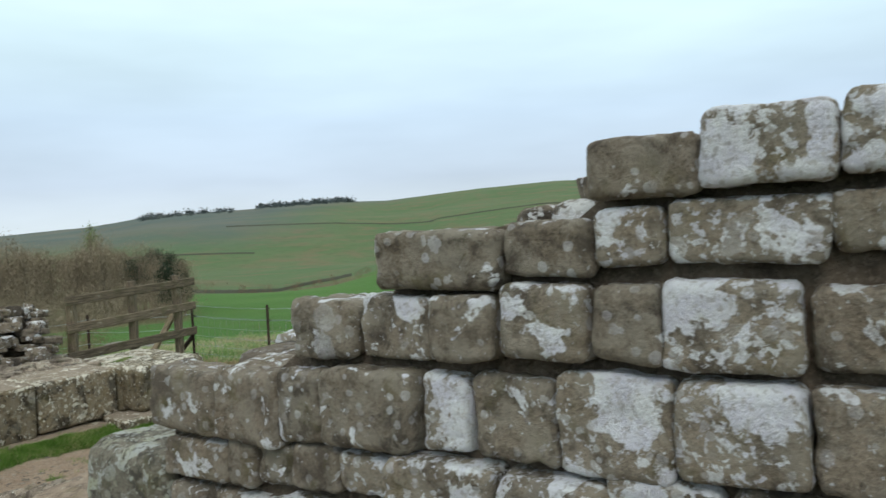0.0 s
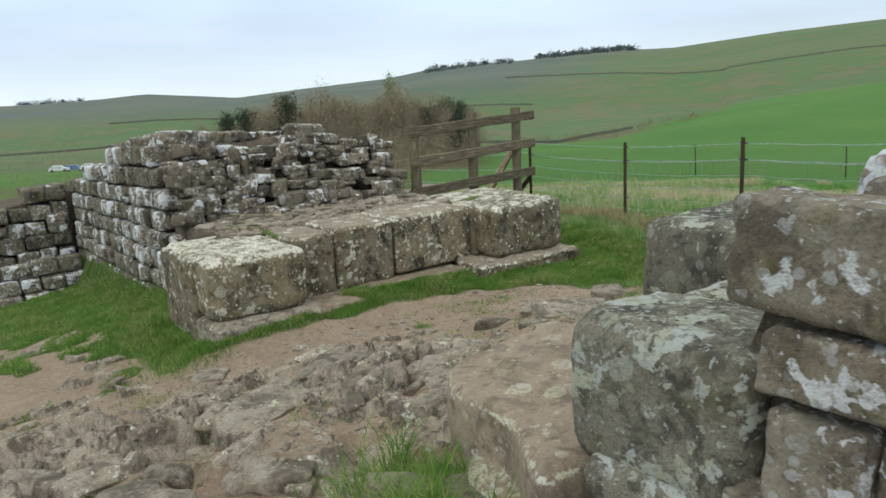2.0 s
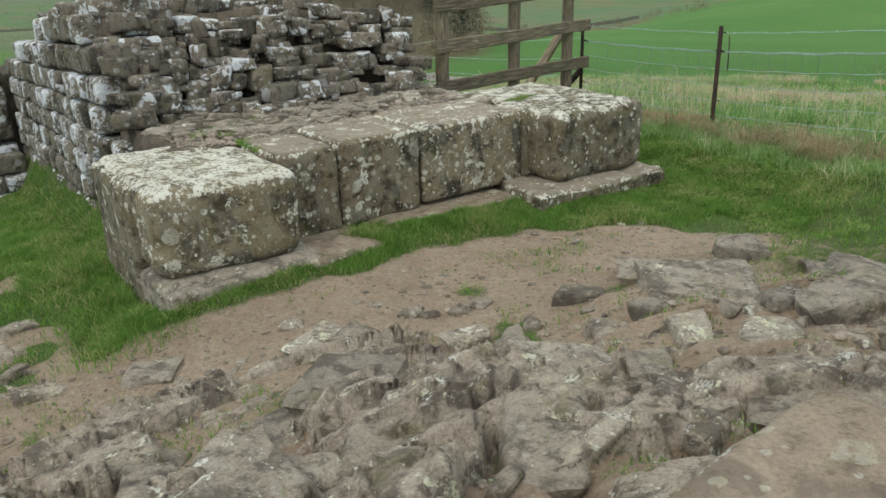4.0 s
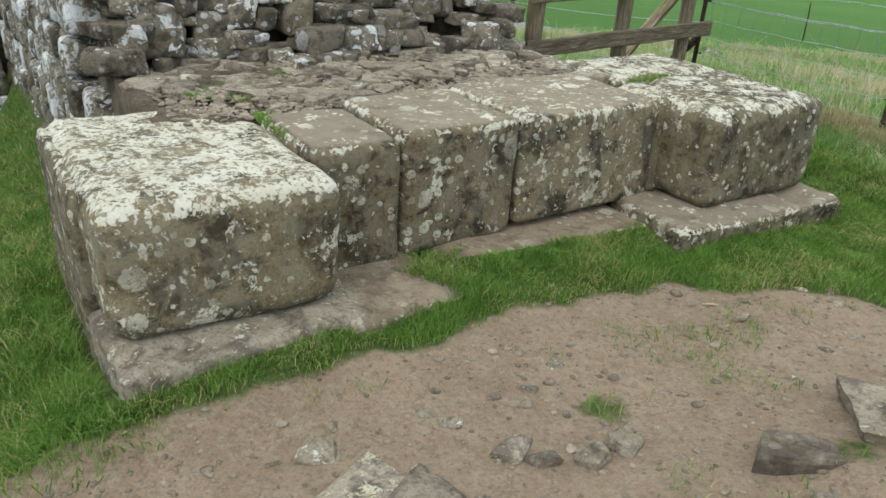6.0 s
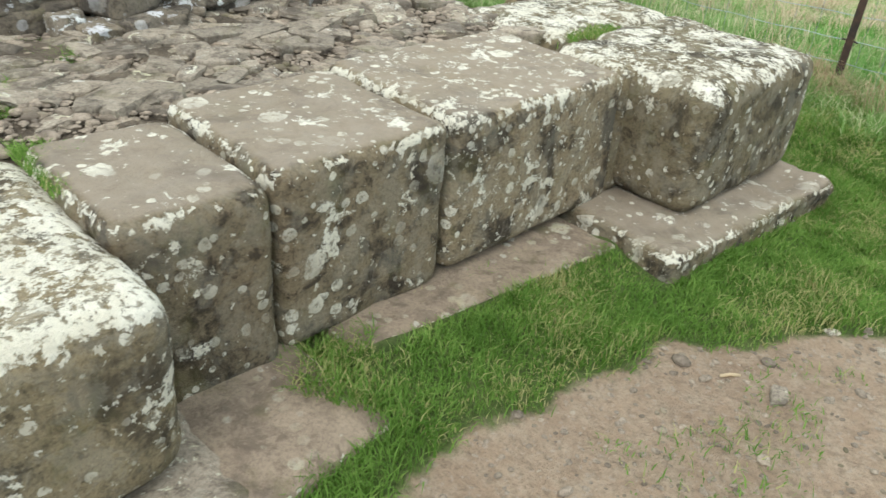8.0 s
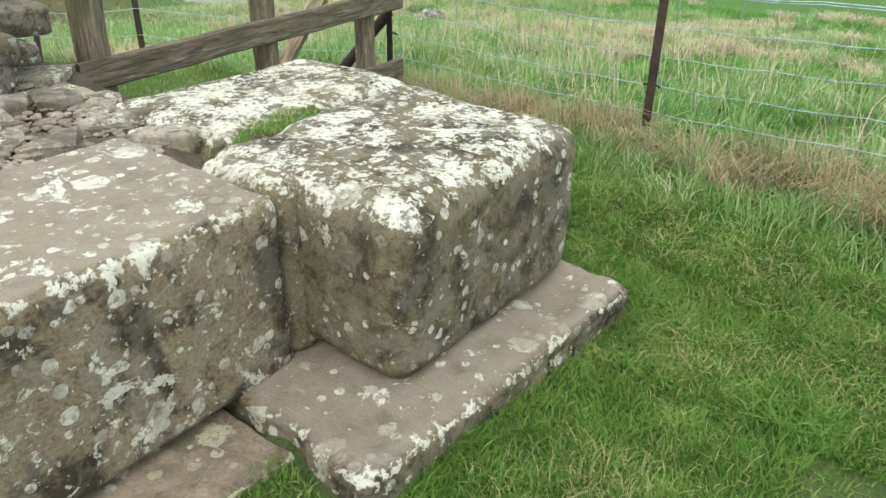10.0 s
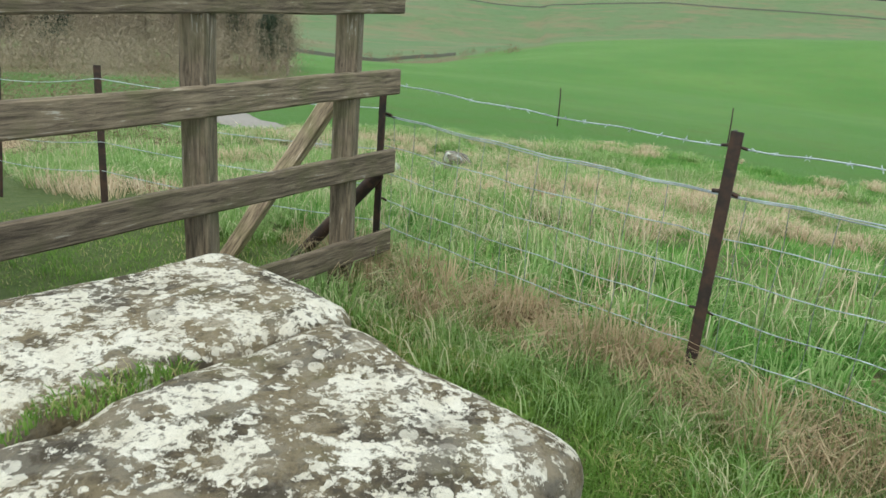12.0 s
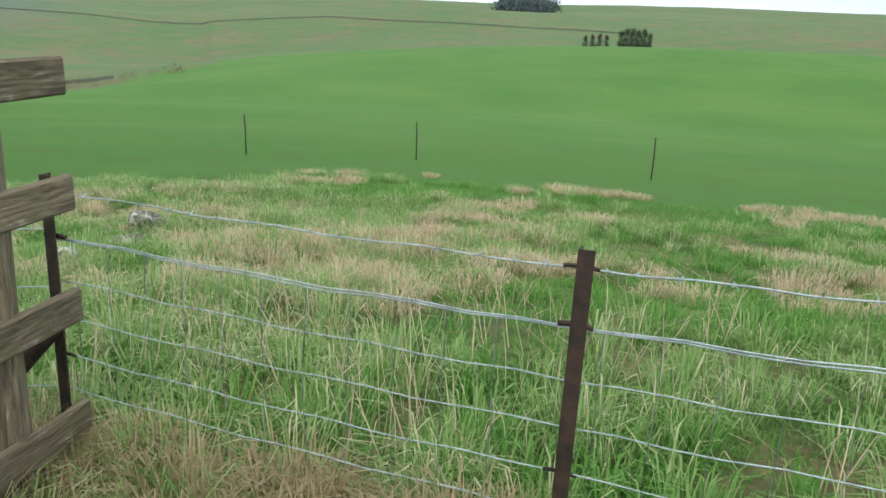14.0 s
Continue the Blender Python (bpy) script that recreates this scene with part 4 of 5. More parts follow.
for k in range(60):      # coping stones left along the head
    a, s = rng.choice((rng.uniform(-1.5, 1.1), rng.uniform(-1.5, -1.1))), rng.uniform(-4.5, -2.2)
    w, d, h = rng.uniform(0.2, 0.45), rng.uniform(0.2, 0.4), rng.uniform(0.1, 0.2)
    z = float(wall_top(np.array([a]), np.array([s]))[0]) + 0.05
    piece("rubble_stone", a - w / 2, a + w / 2, s - d / 2, s + d / 2, z - h * 0.4, z + h * 0.6, wall_far, rng.uniform(-30, 30), rub_meshes)

# return wall at its far end, with a low footing before it
wall_return = tagged(new("wall_return"), "low return wall of grey stones with a broken footing course", "wall", kind="structure")
for c in range(7):
    z0 = -1.05 + 0.25 * c
    a = -1.75
    while a > -7.5:
        w = rng.uniform(0.2, 0.42)
        top = z0 + 0.24 - 0.02 * (-1.75 - a)
        if top < 0.74 - 0.2 * (-1.75 - a) + rng.uniform(-0.1, 0.1):
            piece("stone", a - w + 0.004, a - 0.004, -7.6 + rng.uniform(-0.05, 0.05), -7.25 + rng.uniform(-0.05, 0.05), z0 - 0.02 * (-1.75 - a) + rng.uniform(-0.05, 0.03), top + rng.uniform(-0.05, 0.04), wall_return, rng.uniform(-9, 9), rng.choice((far_meshes, rub_meshes)))
        a -= w
core_block("core", -7.5, -1.6, -8.6, -7.45, lambda a, s: 0.58 - 0.2 * np.clip(-1.75 - a, 0, 9), wall_return)
for c in range(3):
    a = -1.75
    while a > -6.5:
        w = rng.uniform(0.28, 0.5)
        piece("footing_stone", a - w + 0.006, a - 0.006, -7.1 + 0.1 * c + rng.uniform(-0.04, 0.04), -6.5 - 0.1 * c, -1.1 + 0.24 * c, -0.87 + 0.24 * c + rng.uniform(-0.03, 0.03), wall_return)
        a -= w

# ---------------------------------------------------------------- timber rails
rail_fence = tagged(new("rail_fence"), "weathered grey timber post and rail fence with a diagonal brace", "fence")
RD = Vector((-0.487, -0.873, 0))
R0 = Vector((-4.04, 12.05, 0))


def on_rail(d, z, off=0.0):
    return R0 + RD * d + Vector((0.873, -0.487, 0)) * off + Vector((0, 0, z))


for name_z, tilt in ((1.478, -0.075), (1.091, -0.068), (0.685, -0.045), (0.245, -0.02), (-0.07, 0.0)):
    length = 2.25 if name_z > 0.3 else 1.1
    bar("rail", on_rail(0.0, name_z), on_rail(length, name_z + tilt * length / 2.25), 0.035, 0.125, M_WOOD, rail_fence)
for d, top in ((0.30, 1.60), (1.14, 1.58), (2.13, 1.42)):
    p = on_rail(d, 0, -0.062)
    bar("post", (p.x, p.y, -0.25), (p.x + 0.003, p.y, top), 0.105, 0.11, M_WOOD, rail_fence)
p, q = Vector((-4.32, 11.93, 1.02)), Vector((-5.1, 12.2, 0))
bar("brace", p, (q.x, q.y, min(-0.1, gh(q.x, q.y)) - 0.05), 0.06, 0.09, M_WOOD_PALE, rail_fence, "paler diagonal timber brace")

# ---------------------------------------------------------------- wire fence
wire_fence = tagged(new("wire_fence"), "stock fence of rusted iron posts, barbed wire and netting", "fence")


def angle_post(x, y, top, lean=(0.0, 0.0)):
    """A post of rolled angle iron with a drilled head."""
    z0 = gh(x, y) - 0.25
    ring = [(-0.022, -0.022), (0.024, -0.022), (0.024, -0.015), (-0.015, -0.015), (-0.015, 0.024), (-0.022, 0.024)]
    v, f = prism(ring, 0, top - z0)
    v = [(px + lean[0] * pz, py + lean[1] * pz, pz) for px, py, pz in v]
    ob = part("post", mesh_of("post", v, f, M_POST, False), wire_fence, "", pose(x, y, z0, 0, 0, -35))
    return ob


WIRES = (1.085, 0.915, 0.75, 0.60, 0.45, 0.31)
tops = [1.13, 1.146, 1.27, 1.33, 1.4, 1.45]
for (x, y), top in zip(FENCE, tops):
    angle_post(x, y, top)
for wi, wz in enumerate(WIRES):
    for extra in ((0.0, 0.012) if wi == 1 else (0.0,)):
        pts = []
        for (x0, y0), (x1, y1), t0, t1 in zip(FENCE, FENCE[1:], tops, tops[1:]):
            for k in range(12):
                u = k / 12
                sag = 0.012 * math.sin(u * math.pi) + 0.005 * math.sin(u * 23 + wi)
                pts.append((x0 + (x1 - x0) * u, y0 + (y1 - y0) * u + 0.02, wz + (t0 + (t1 - t0) * u - 1.146) - sag - extra * (1 - abs(2 * u - 1) * 0.6)))
        v, f = tube_data(pts, 0.0028 if wi < 2 else 0.0023, 5)
        part("barbed_wire" if wi == 0 else "wire", mesh_of("wire", v, f, M_WIRE), wire_fence)
for (x, y), top in zip(FENCE, tops):
    for wz, rad in ((WIRES[0], 0.006), (WIRES[1], 0.008), (WIRES[4], 0.006)):
        z = wz + top - 1.146
        d = Vector((FENCE[1][0] - FENCE[0][0], FENCE[1][1] - FENCE[0][1], 0)).normalized() * 0.05
        v, f = tube_data([(x - d.x, y + 0.02 - d.y, z), (x - d.x * 0.5, y + 0.02 - d.y * 0.5, z + 0.004), (x + d.x * 0.5, y + 0.02 + d.y * 0.5, z + 0.004), (x + d.x, y + 0.02 + d.y, z)], rad, 7)
        part("wire_tie", mesh_of("wire_tie", v, f + [list(range(7))[::-1], list(range(21, 28))], M_POST), wire_fence, "dark twisted wire tie")
barbs, net = [], []
for (x0, y0), (x1, y1), t0, t1 in zip(FENCE, FENCE[1:], tops, tops[1:]):
    ln = math.hypot(x1 - x0, y1 - y0)
    for k in range(int(ln / 0.11)):
        u = (k + rng.uniform(0.3, 0.7)) * 0.11 / ln
        c = Vector((x0 + (x1 - x0) * u, y0 + (y1 - y0) * u + 0.02, WIRES[0] + (t0 + (t1 - t0) * u - 1.146) - 0.012 * math.sin(u * math.pi)))
        for q in range(2):
            d = Vector((rng.uniform(-1, 1), rng.uniform(-1, 1), rng.uniform(-1, 1))).normalized() * 0.014
            barbs.append(tube_data([c - d, c + d], 0.0016, 4))
    for k in range(int(ln / 0.16)):
        u = (k + 0.5) * 0.16 / ln
        x, y = x0 + (x1 - x0) * u, y0 + (y1 - y0) * u + 0.02
        dz = t0 + (t1 - t0) * u - 1.146
        net.append(tube_data([(x + rng.uniform(-0.006, 0.006), y, z + dz) for z in np.linspace(0.9, 0.2, 7)], 0.0016, 4))
v, f = join(barbs)
tagged(part("barbs", mesh_of("barbs", v, f, M_WIRE), wire_fence), kind="stuff")
v, f = join(net)
tagged(part("netting", mesh_of("netting", v, f, M_NET), wire_fence), kind="stuff")
# iron stay of the strainer post
v, f = tube_data([(-4.13, 12.14, 0.58), (-4.74, 12.22, min(-0.1, gh(-4.74, 12.22)) - 0.05)], 0.036, 8)
part("stay", mesh_of("stay", v, f, M_POST), wire_fence, "black iron stay")

for x, y, w in ((-4.37, 18.6, 0.36), (-4.36, 16.4, 0.30), (-4.75, 15.7, 0.26)):
    v, f = stone_verts((w, w * 0.8, w * 0.95), 10, w * 0.3, 700 + int(w * 100), 1.2, 0.22)
    tagged(part("boulder", mesh_of("boulder", v, f, M_GREY), None, "", pose(x, y, gh(x, y) + w * 0.22, 8, 5, 40 * w)), "small grey boulder lying in rough tussock grass", "boulder", "boulders on the bank")

# fence running off behind the rails, and old stakes in the pasture
back_fence = tagged(new("back_fence"), "old iron fence posts with sagging wire in rough grass", "fence")
BACK = [(-4.12, 12.16), (-6.2, 12.9), (-7.4, 13.4), (-9.2, 14.2), (-11.5, 15.2)]
for x, y in BACK[1:]:
    z0 = gh(x, y) - 0.2
    v, f = prism([(-0.022, -0.022), (0.024, -0.022), (0.024, -0.015), (-0.015, -0.015), (-0.015, 0.024), (-0.022, 0.024)], 0, 1.2)
    part("post", mesh_of("post", v, f, M_POST, False), back_fence, "", pose(x, y, z0, rng.uniform(-4, 4), rng.uniform(-4, 4), 20))
for wz in (0.92, 0.7, 0.5, 0.3):
    pts = []
    for (x0, y0), (x1, y1) in zip(BACK, BACK[1:]):
        for k in range(10):
            u = k / 10
            pts.append((x0 + (x1 - x0) * u, y0 + (y1 - y0) * u, (gh(x0, y0) * (1 - u) + gh(x1, y1) * u) + wz - 0.03 * math.sin(u * math.pi)))
    v, f = tube_data(pts, 0.0025, 5)
    part("wire", mesh_of("wire", v, f, M_WIRE), back_fence)
eye_e = Vector((-3.56, 9.28))
for az, r in ((2.3, 23.0), (15.1, 23.5), (33.0, 22.0)):
    x, y = eye_e.x + r * math.sin(radians(az)), eye_e.y + r * math.cos(radians(az))
    v, f = tube_data([(0, 0, -0.3), (0.01, 0, 0.4), (0.015, 0.01, 0.8), (0.0, 0.01, 1.2)], 0.022, 6)
    f = f + [list(range(6))[::-1], list(range(18, 24))]
    tagged(part("stake", mesh_of("stake", v, f, M_POST), None, "", pose(x, y, gh(x, y), 2, -2, 0)), "thin rusty stake standing in the green pasture", "stake", "stakes in the pasture")

# ---------------------------------------------------------------- stones of the track
track = tagged(new("track_stones"), "uneven bedrock and worn stones bedded in the earth track", "paving", kind="structure")
rng = random.Random(21)


def bedded(a, s, w, d, h, lift, k=6, mat=None, turn=None, rough=1.3):
    p = wp(a, s)
    z = gh(p.x, p.y)
    return stone("stone", a - w / 2, a + w / 2, s - d / 2, s + d / 2, z - h + lift, z + lift, mat or M_PATHSTONE, track, k=k, rnd=min(0.025, h * 0.3), rough=rough, skew=0.42, facet=True, turn=rng.uniform(-60, 60) if turn is None else turn)


def bedrock():
    """Broken rock cropping out of the track: cracked plates at several levels, earth showing between."""
    step = 0.019
    av, sv = np.arange(-5.5, 1.3, step), np.arange(-2.6, 6.2, step)
    A, Sg = np.meshgrid(av, sv, indexing="ij")
    a, s = A.ravel(), Sg.ravel()
    zone = (s > np.interp(a, [-5, -2.4, -1.6, -0.6, 0.6], [-2.6, 0.1, 0.5, 1.4, 1.9])) | ((a < -2.2) & (a > -4.8))
    zone = np.flatnonzero(zone & ((s < 5.6) | (a < -2.6)))
    full, a, s = len(a), a[zone], s[zone]
    x, y = -4.5 + a * 0.55007 + s * 0.83512, 8.1 + a * 0.83512 - s * 0.55007
    p = np.stack([x, y, 0 * x], 1)
    wx, wy = x + 0.22 * fbm(p * 1.7, 201) + 0.05 * fbm(p * 7, 203), y + 0.22 * fbm(p * 1.7, 202) + 0.05 * fbm(p * 7, 204)
    u, v = wx * 0.8 + wy * 0.6, wy * 0.8 - wx * 0.6
    e1, h1, lx1, ly1 = plates(u * 1.5, v * 2.5, 301)
    e2, h2, lx2, ly2 = plates(u * 4.2, v * 6.5, 302)
    e3, h3, lx3, ly3 = plates(u * 10, v * 15, 303)
    cover = fbm(p * 0.9, 205) + 0.22
    ledge = v * 3.1 + 0.9 * fbm(p * 1.2, 208) + 0.35 * h1
    ledge = 1 - (ledge - np.floor(ledge))
    brink = np.interp(a, [-5, -3.4, -2.5, -1.6, -1.2, -0.6, -0.1, 0.6], [0.0, 0.45, 0.85, 1.1, 1.4, 2.0, 2.4, 2.5])
    slope = smooth(-2.45, -2.75, a + 0.3 * fbm(p * 1.1, 209)) * smooth(-2.5, -2.0, s) * smooth(-0.05, 0.25, fbm(p * 1.0, 210) + 0.1)
    edge = np.maximum(smooth(-0.25, 0.35, s - brink + 0.4 * fbm(p * 1.1, 206)), slope) * (1 - smooth(5.0, 6.1, s)) * smooth(-5.4, -4.9, a) * (1 - smooth(0.4, 1.2, a))
    edge = edge * (1 - smooth(-2.05, -2.3, a) * smooth(3.4, 3.8, s) * smooth(-3.3, -2.8, a))
    h = 0.12 * (h1 - 0.40) + 0.09 * (lx1 * (h1 - 0.35) + ly1 * (0.55 - h1)) + 0.055 * (h2 - 0.45) + 0.05 * (lx2 * (h2 - 0.5) + ly2 * (h1 - h2)) + 0.022 * (h3 - 0.5) + 0.03 * (lx3 * (h3 - 0.5))
    h = h - 0.07 * (1 - smooth(0.0, 0.05, e1)) - 0.035 * (1 - smooth(0.0, 0.06, e2)) - 0.012 * (1 - smooth(0.0, 0.08, e3))
    h = h + 0.008 * fbm(p * 25, 207) + 0.10 * np.clip(cover, -1, 0.35) + 0.075 * (ledge - 0.5) * smooth(-0.2, 0.2, fbm(p * 1.4, 211) + 0.1)
    soil = ground_height(x, y)
    z = soil + h * edge - 0.10 * (1 - edge) + 0.004
    na, ns = len(av), len(sv)
    i, j = np.meshgrid(np.arange(na - 1), np.arange(ns - 1), indexing="ij")
    q = np.stack([i * ns + j, i * ns + j + 1, (i + 1) * ns + j + 1, (i + 1) * ns + j], -1).reshape(-1, 4)
    row = np.full(full, -1)
    row[zone] = np.arange(len(zone))
    q = row[q]
    q = q[q.min(1) >= 0]
    q = q[(z - soil)[q].max(1) > -0.04]
    used = np.unique(q)
    q = np.searchsorted(used, q)
    me = mesh_fast("bedrock", np.stack([x, y, z], 1)[used], q, M_BEDROCK, False)
    tagged(new("bedrock", me), "cracked grey-brown bedrock cropping out of the track", "rock", kind="structure")


bedrock()
for k in range(170):
    a, s = rng.uniform(-4.6, 0.9), rng.uniform(1.75, 4.9)
    if -2.35 < a < -1.2 and s > 3.45:
        continue
    if a > -0.9 and s > 3.6:
        continue
    big = rng.random() < 0.3
    w = rng.uniform(0.3, 0.7) if big else rng.uniform(0.1, 0.3)
    bedded(a, s, w, w * rng.uniform(0.45, 0.9), rng.uniform(0.12, 0.2) if big else rng.uniform(0.07, 0.14), rng.uniform(0.03, 0.08) if big else rng.uniform(0.03, 0.08), k=8 if big else 5)
for k in range(34):
    a, s = rng.uniform(-5.2, -2.7), rng.uniform(-1.2, 2.0)
    w = rng.uniform(0.1, 0.34)
    bedded(a, s, w, w * rng.uniform(0.4, 0.8), 0.12, rng.uniform(0.015, 0.05), k=7, rough=2.2)
for a, s, w in ((-0.94, 1.23, 0.14), (-0.89, 1.33, 0.10), (-0.73, 1.41, 0.12), (-0.6, 1.42, 0.13), (-1.5, 0.92, 0.12), (-2.24, 0.85, 0.32), (-1.5, 1.2, 0.3), (-1.33, 1.32, 0.26)):
    bedded(a, s, w, w * 0.75, 0.1, 0.035, k=7, turn=rng.uniform(-30, 30))
for k in range(46):
    a, s = rng.uniform(-2.2, 1.2), rng.uniform(0.9, 2.1)
    w = rng.uniform(0.03, 0.09)
    bedded(a, s, w, w * 0.7, 0.05, rng.uniform(0.006, 0.016), k=4)


def chips(n, a0, a1, s0, s1, seed, label, top=None, big=0.05):
    """Small stones and grit over the bare track, or over a level top."""
    r = np.random.RandomState(seed)
    base, faces = cube_grid(2)
    tri = np.array(faces)
    vs, fs, o = [], [], 0
    a, s = r.uniform(a0, a1, n), r.uniform(s0, s1, n)
    x, y = -4.5 + a * 0.55007 + s * 0.83512, 8.1 + a * 0.83512 - s * 0.55007
    z = ground_height(x, y) if top is None else top(a, s)
    m = land_masks(x, y)["turf"] if top is None else np.zeros(n)
    for i in range(n):
        if m[i] > 0.5:
            continue
        w = r.uniform(0.004, 0.014) * (r.uniform(1.6, 2.8) if r.rand() < big else 1)
        q = base / np.maximum(np.linalg.norm(base, axis=1, keepdims=True), 1) * r.uniform(0.6, 1.2, 3) * w * np.array([1, 1, 0.4])
        t = r.uniform(0, 6.28)
        c, sn = math.cos(t), math.sin(t)
        q = np.stack([q[:, 0] * c - q[:, 1] * sn + x[i], q[:, 0] * sn + q[:, 1] * c + y[i], q[:, 2] + z[i] + w * 0.1], 1)
        vs.append(q)
        fs.append(tri + o)
        o += len(q)
    me = mesh_fast("grit", np.concatenate(vs), np.concatenate(fs), M_PATHSTUFF, True)
    tagged(new("grit", me), label, "gravel", kind="stuff")


chips(16000, -5, 2.0, 0.5, 6.5, 5, "small stone chips and grit on the bare earth track", big=0.08)
chips(7000, -1.45, 1.15, -1.8, -0.62, 6, "crumbled stone and earth on the pier top", lambda a, s: 0.645 + 0.03 * (-s - 0.6), 0.25)
v, f = tube_data([(-0.035, 0, 0), (0, 0.004, 0.003), (0.036, 0, 0)], 0.006, 6)
f = f + [list(range(6))[::-1], list(range(12, 18))]
tagged(part("stick", mesh_of("stick", v, f, M_STRAW), None, "", pose(-3.49, 8.01, gh(-3.49, 8.01) + 0.006, 0, 0, 20)), "short pale stick lying on the earth", "stick")


# ---------------------------------------------------------------- grass
def blades(name, x, y, height, width, lean, mat, label, seed, z=None, stiff=1.0):
    """Tapering blades of grass rooted at x, y."""
    r = np.random.RandomState(seed)
    n = len(x)
    if n == 0:
        return
    z = ground_height(x, y) - 0.01 if z is None else z
    th = r.uniform(0, 2 * math.pi, n)
    ld = r.uniform(0, 2 * math.pi, n)
    h = height * r.uniform(0.55, 1.25, n) * (1.0 + 0.55 * vnoise(np.stack([x * 7, y * 7, 0 * x], 1), seed))
    le = lean * r.uniform(0.2, 1.3, n) * h
    w = width * r.uniform(0.6, 1.3, n)
    wx, wy = np.cos(th) * w, np.sin(th) * w
    lx, ly = np.cos(ld) * le, np.sin(ld) * le
    root = np.stack([x, y, z], 1)
    mid = root + np.stack([lx * 0.3, ly * 0.3, h * 0.55], 1)
    tip = root + np.stack([lx, ly, h * (1 - 0.25 * np.clip(lean, 0, 2) * stiff)], 1)
    wv = np.stack([wx, wy, 0 * wx], 1)
    verts = np.stack([root - wv, root + wv, mid - wv * 0.75, mid + wv * 0.75, tip], 1).reshape(-1, 3)
    b = np.arange(n)[:, None] * 5
    tris = np.concatenate([b + [0, 1, 3], b + [0, 3, 2], b + [2, 3, 4]], 1).reshape(-1, 3)
    me = mesh_fast(name, verts, tris, mat, True)
    return tagged(new(name, me), label, "grass", kind="stuff")


def scatter(n, a0, a1, s0, s1, seed, keep):
    r = np.random.RandomState(seed)
    a, s = r.uniform(a0, a1, n), r.uniform(s0, s1, n)
    x, y = -4.5 + a * 0.55007 + s * 0.83512, 8.1 + a * 0.83512 - s * 0.55007
    ok = keep(a, s, x, y, r)
    return x[ok], y[ok]


def on_pier(a, s):
    return ((a > -2.03) & (a < -1.0) & (s < 0.44)) | ((a > -1.1) & (a < 2.0) & (s < 0.0)) | ((a > 0.7) & (a < 1.98) & (s < 0.5)) | ((a > -1.22) & (a < -0.6 - 0.5 * (0.4 - s)) & (s < 0.42)) | ((a > -0.40 + 0.04 * np.sin(s * 30)) & (a < 0.74) & (s < 0.185 + 0.015 * np.sin(a * 11)) & (s > 0.03 + 0.025 * np.sin(a * 9)))


x, y = scatter(170000, -5.2, 3.6, -4.5, 3.4, 3, lambda a, s, x, y, r: (land_masks(x, y)["turf"] + r.uniform(-0.25, 0.25, len(x)) > 0.5) & ~on_pier(a, s) & (gate_line(x, y) < 0.1))
blades("turf", x, y, 0.055, 0.0026, 0.9, M_TURF, "short trodden green turf", 31)
x, y = scatter(120000, -2.4, 2.4, -0.05, 1.3, 4, lambda a, s, x, y, r: (land_masks(x, y)["turf"] > r.uniform(0.4, 1.0, len(x))) & (smooth(1.2, 0.5, s - 0.25 * np.clip(a, 0, 2)) > r.uniform(0, 1, len(x))) & ~on_pier(a, s))
blades("turf_edge", x, y, 0.062, 0.0024, 0.8, M_TURF, "thick green grass along the foot of the stone plinth", 32)
x, y = scatter(40000, -3.0, -1.9, -3.0, 0.8, 5, lambda a, s, x, y, r: ~on_pier(a, s) & (r.uniform(0, 1, len(x)) < np.exp(-((a + 2.05) / 0.33) ** 2) * smooth(0.75, 0.35, s)))
blades("turf_edge", x, y, 0.08, 0.0026, 0.9, M_TURF, "tufted green grass beside the end block", 33)
x, y = scatter(90000, 1.7, 3.3, -1.6, 1.9, 23, lambda a, s, x, y, r: (gate_line(x, y) < 0.0) & ~on_pier(a, s) & (land_masks(x, y)["turf"] > r.uniform(0.2, 0.9, len(x))))
blades("turf", x, y, 0.06, 0.003, 1.0, M_TURF, "mown green turf between the pier and the fence", 51)
x, y = scatter(60000, 1.6, 3.6, -2.2, 3.2, 6, lambda a, s, x, y, r: (gate_line(x, y) < 0.05) & (gate_line(x, y) > -0.75 * r.uniform(0.3, 1, len(x))) & ~on_pier(a, s))
blades("long_grass", x, y, 0.15, 0.0028, 0.9, M_LUSH, "long green grass along the wire fence", 34)
x, y = scatter(70000, 1.6, 6.0, -3.0, 6.2, 7, lambda a, s, x, y, r: (np.abs(gate_line(x, y) + 0.02) < 0.2 * r.uniform(0.2, 1, len(x)) ** 0.6) & (fbm(np.stack([x, y, 0 * x], 1) * 1.6, 77) > -0.25))
blades("dead_grass", x, y, 0.15, 0.0026, 1.5, M_MAT, "matted straw-coloured dead grass under the fence", 35)
x, y = scatter(150000, -4.5, 2.0, 0.5, 4.8, 24, lambda a, s, x, y, r: (fbm(np.stack([x, y, 0 * x], 1) * 2.4, 91) + 0.6 * fbm(np.stack([x, y, 0 * x], 1) * 7, 92) > 0.24) & (r.uniform(0, 1, len(x)) < 0.32))
blades("track_tufts", x, y, 0.03, 0.0024, 1.1, M_TURF, "thin sprouting grass on the bare track", 52, z=ground_height(x, y) + 0.004)


def bank_places(n, seed, lo=0.1, hi=12.0):
    r = np.random.RandomState(seed)
    d = lo + (hi - lo) * r.uniform(0, 1, n) ** 1.5
    t = r.uniform(-6.5, 9.0, n)
    dv = Vector((FENCE[3][0] - FENCE[0][0], FENCE[3][1] - FENCE[0][1])).normalized()
    x = FENCE[0][0] + dv.x * t - dv.y * d
    y = FENCE[0][1] + dv.y * t + dv.x * d
    return x, y


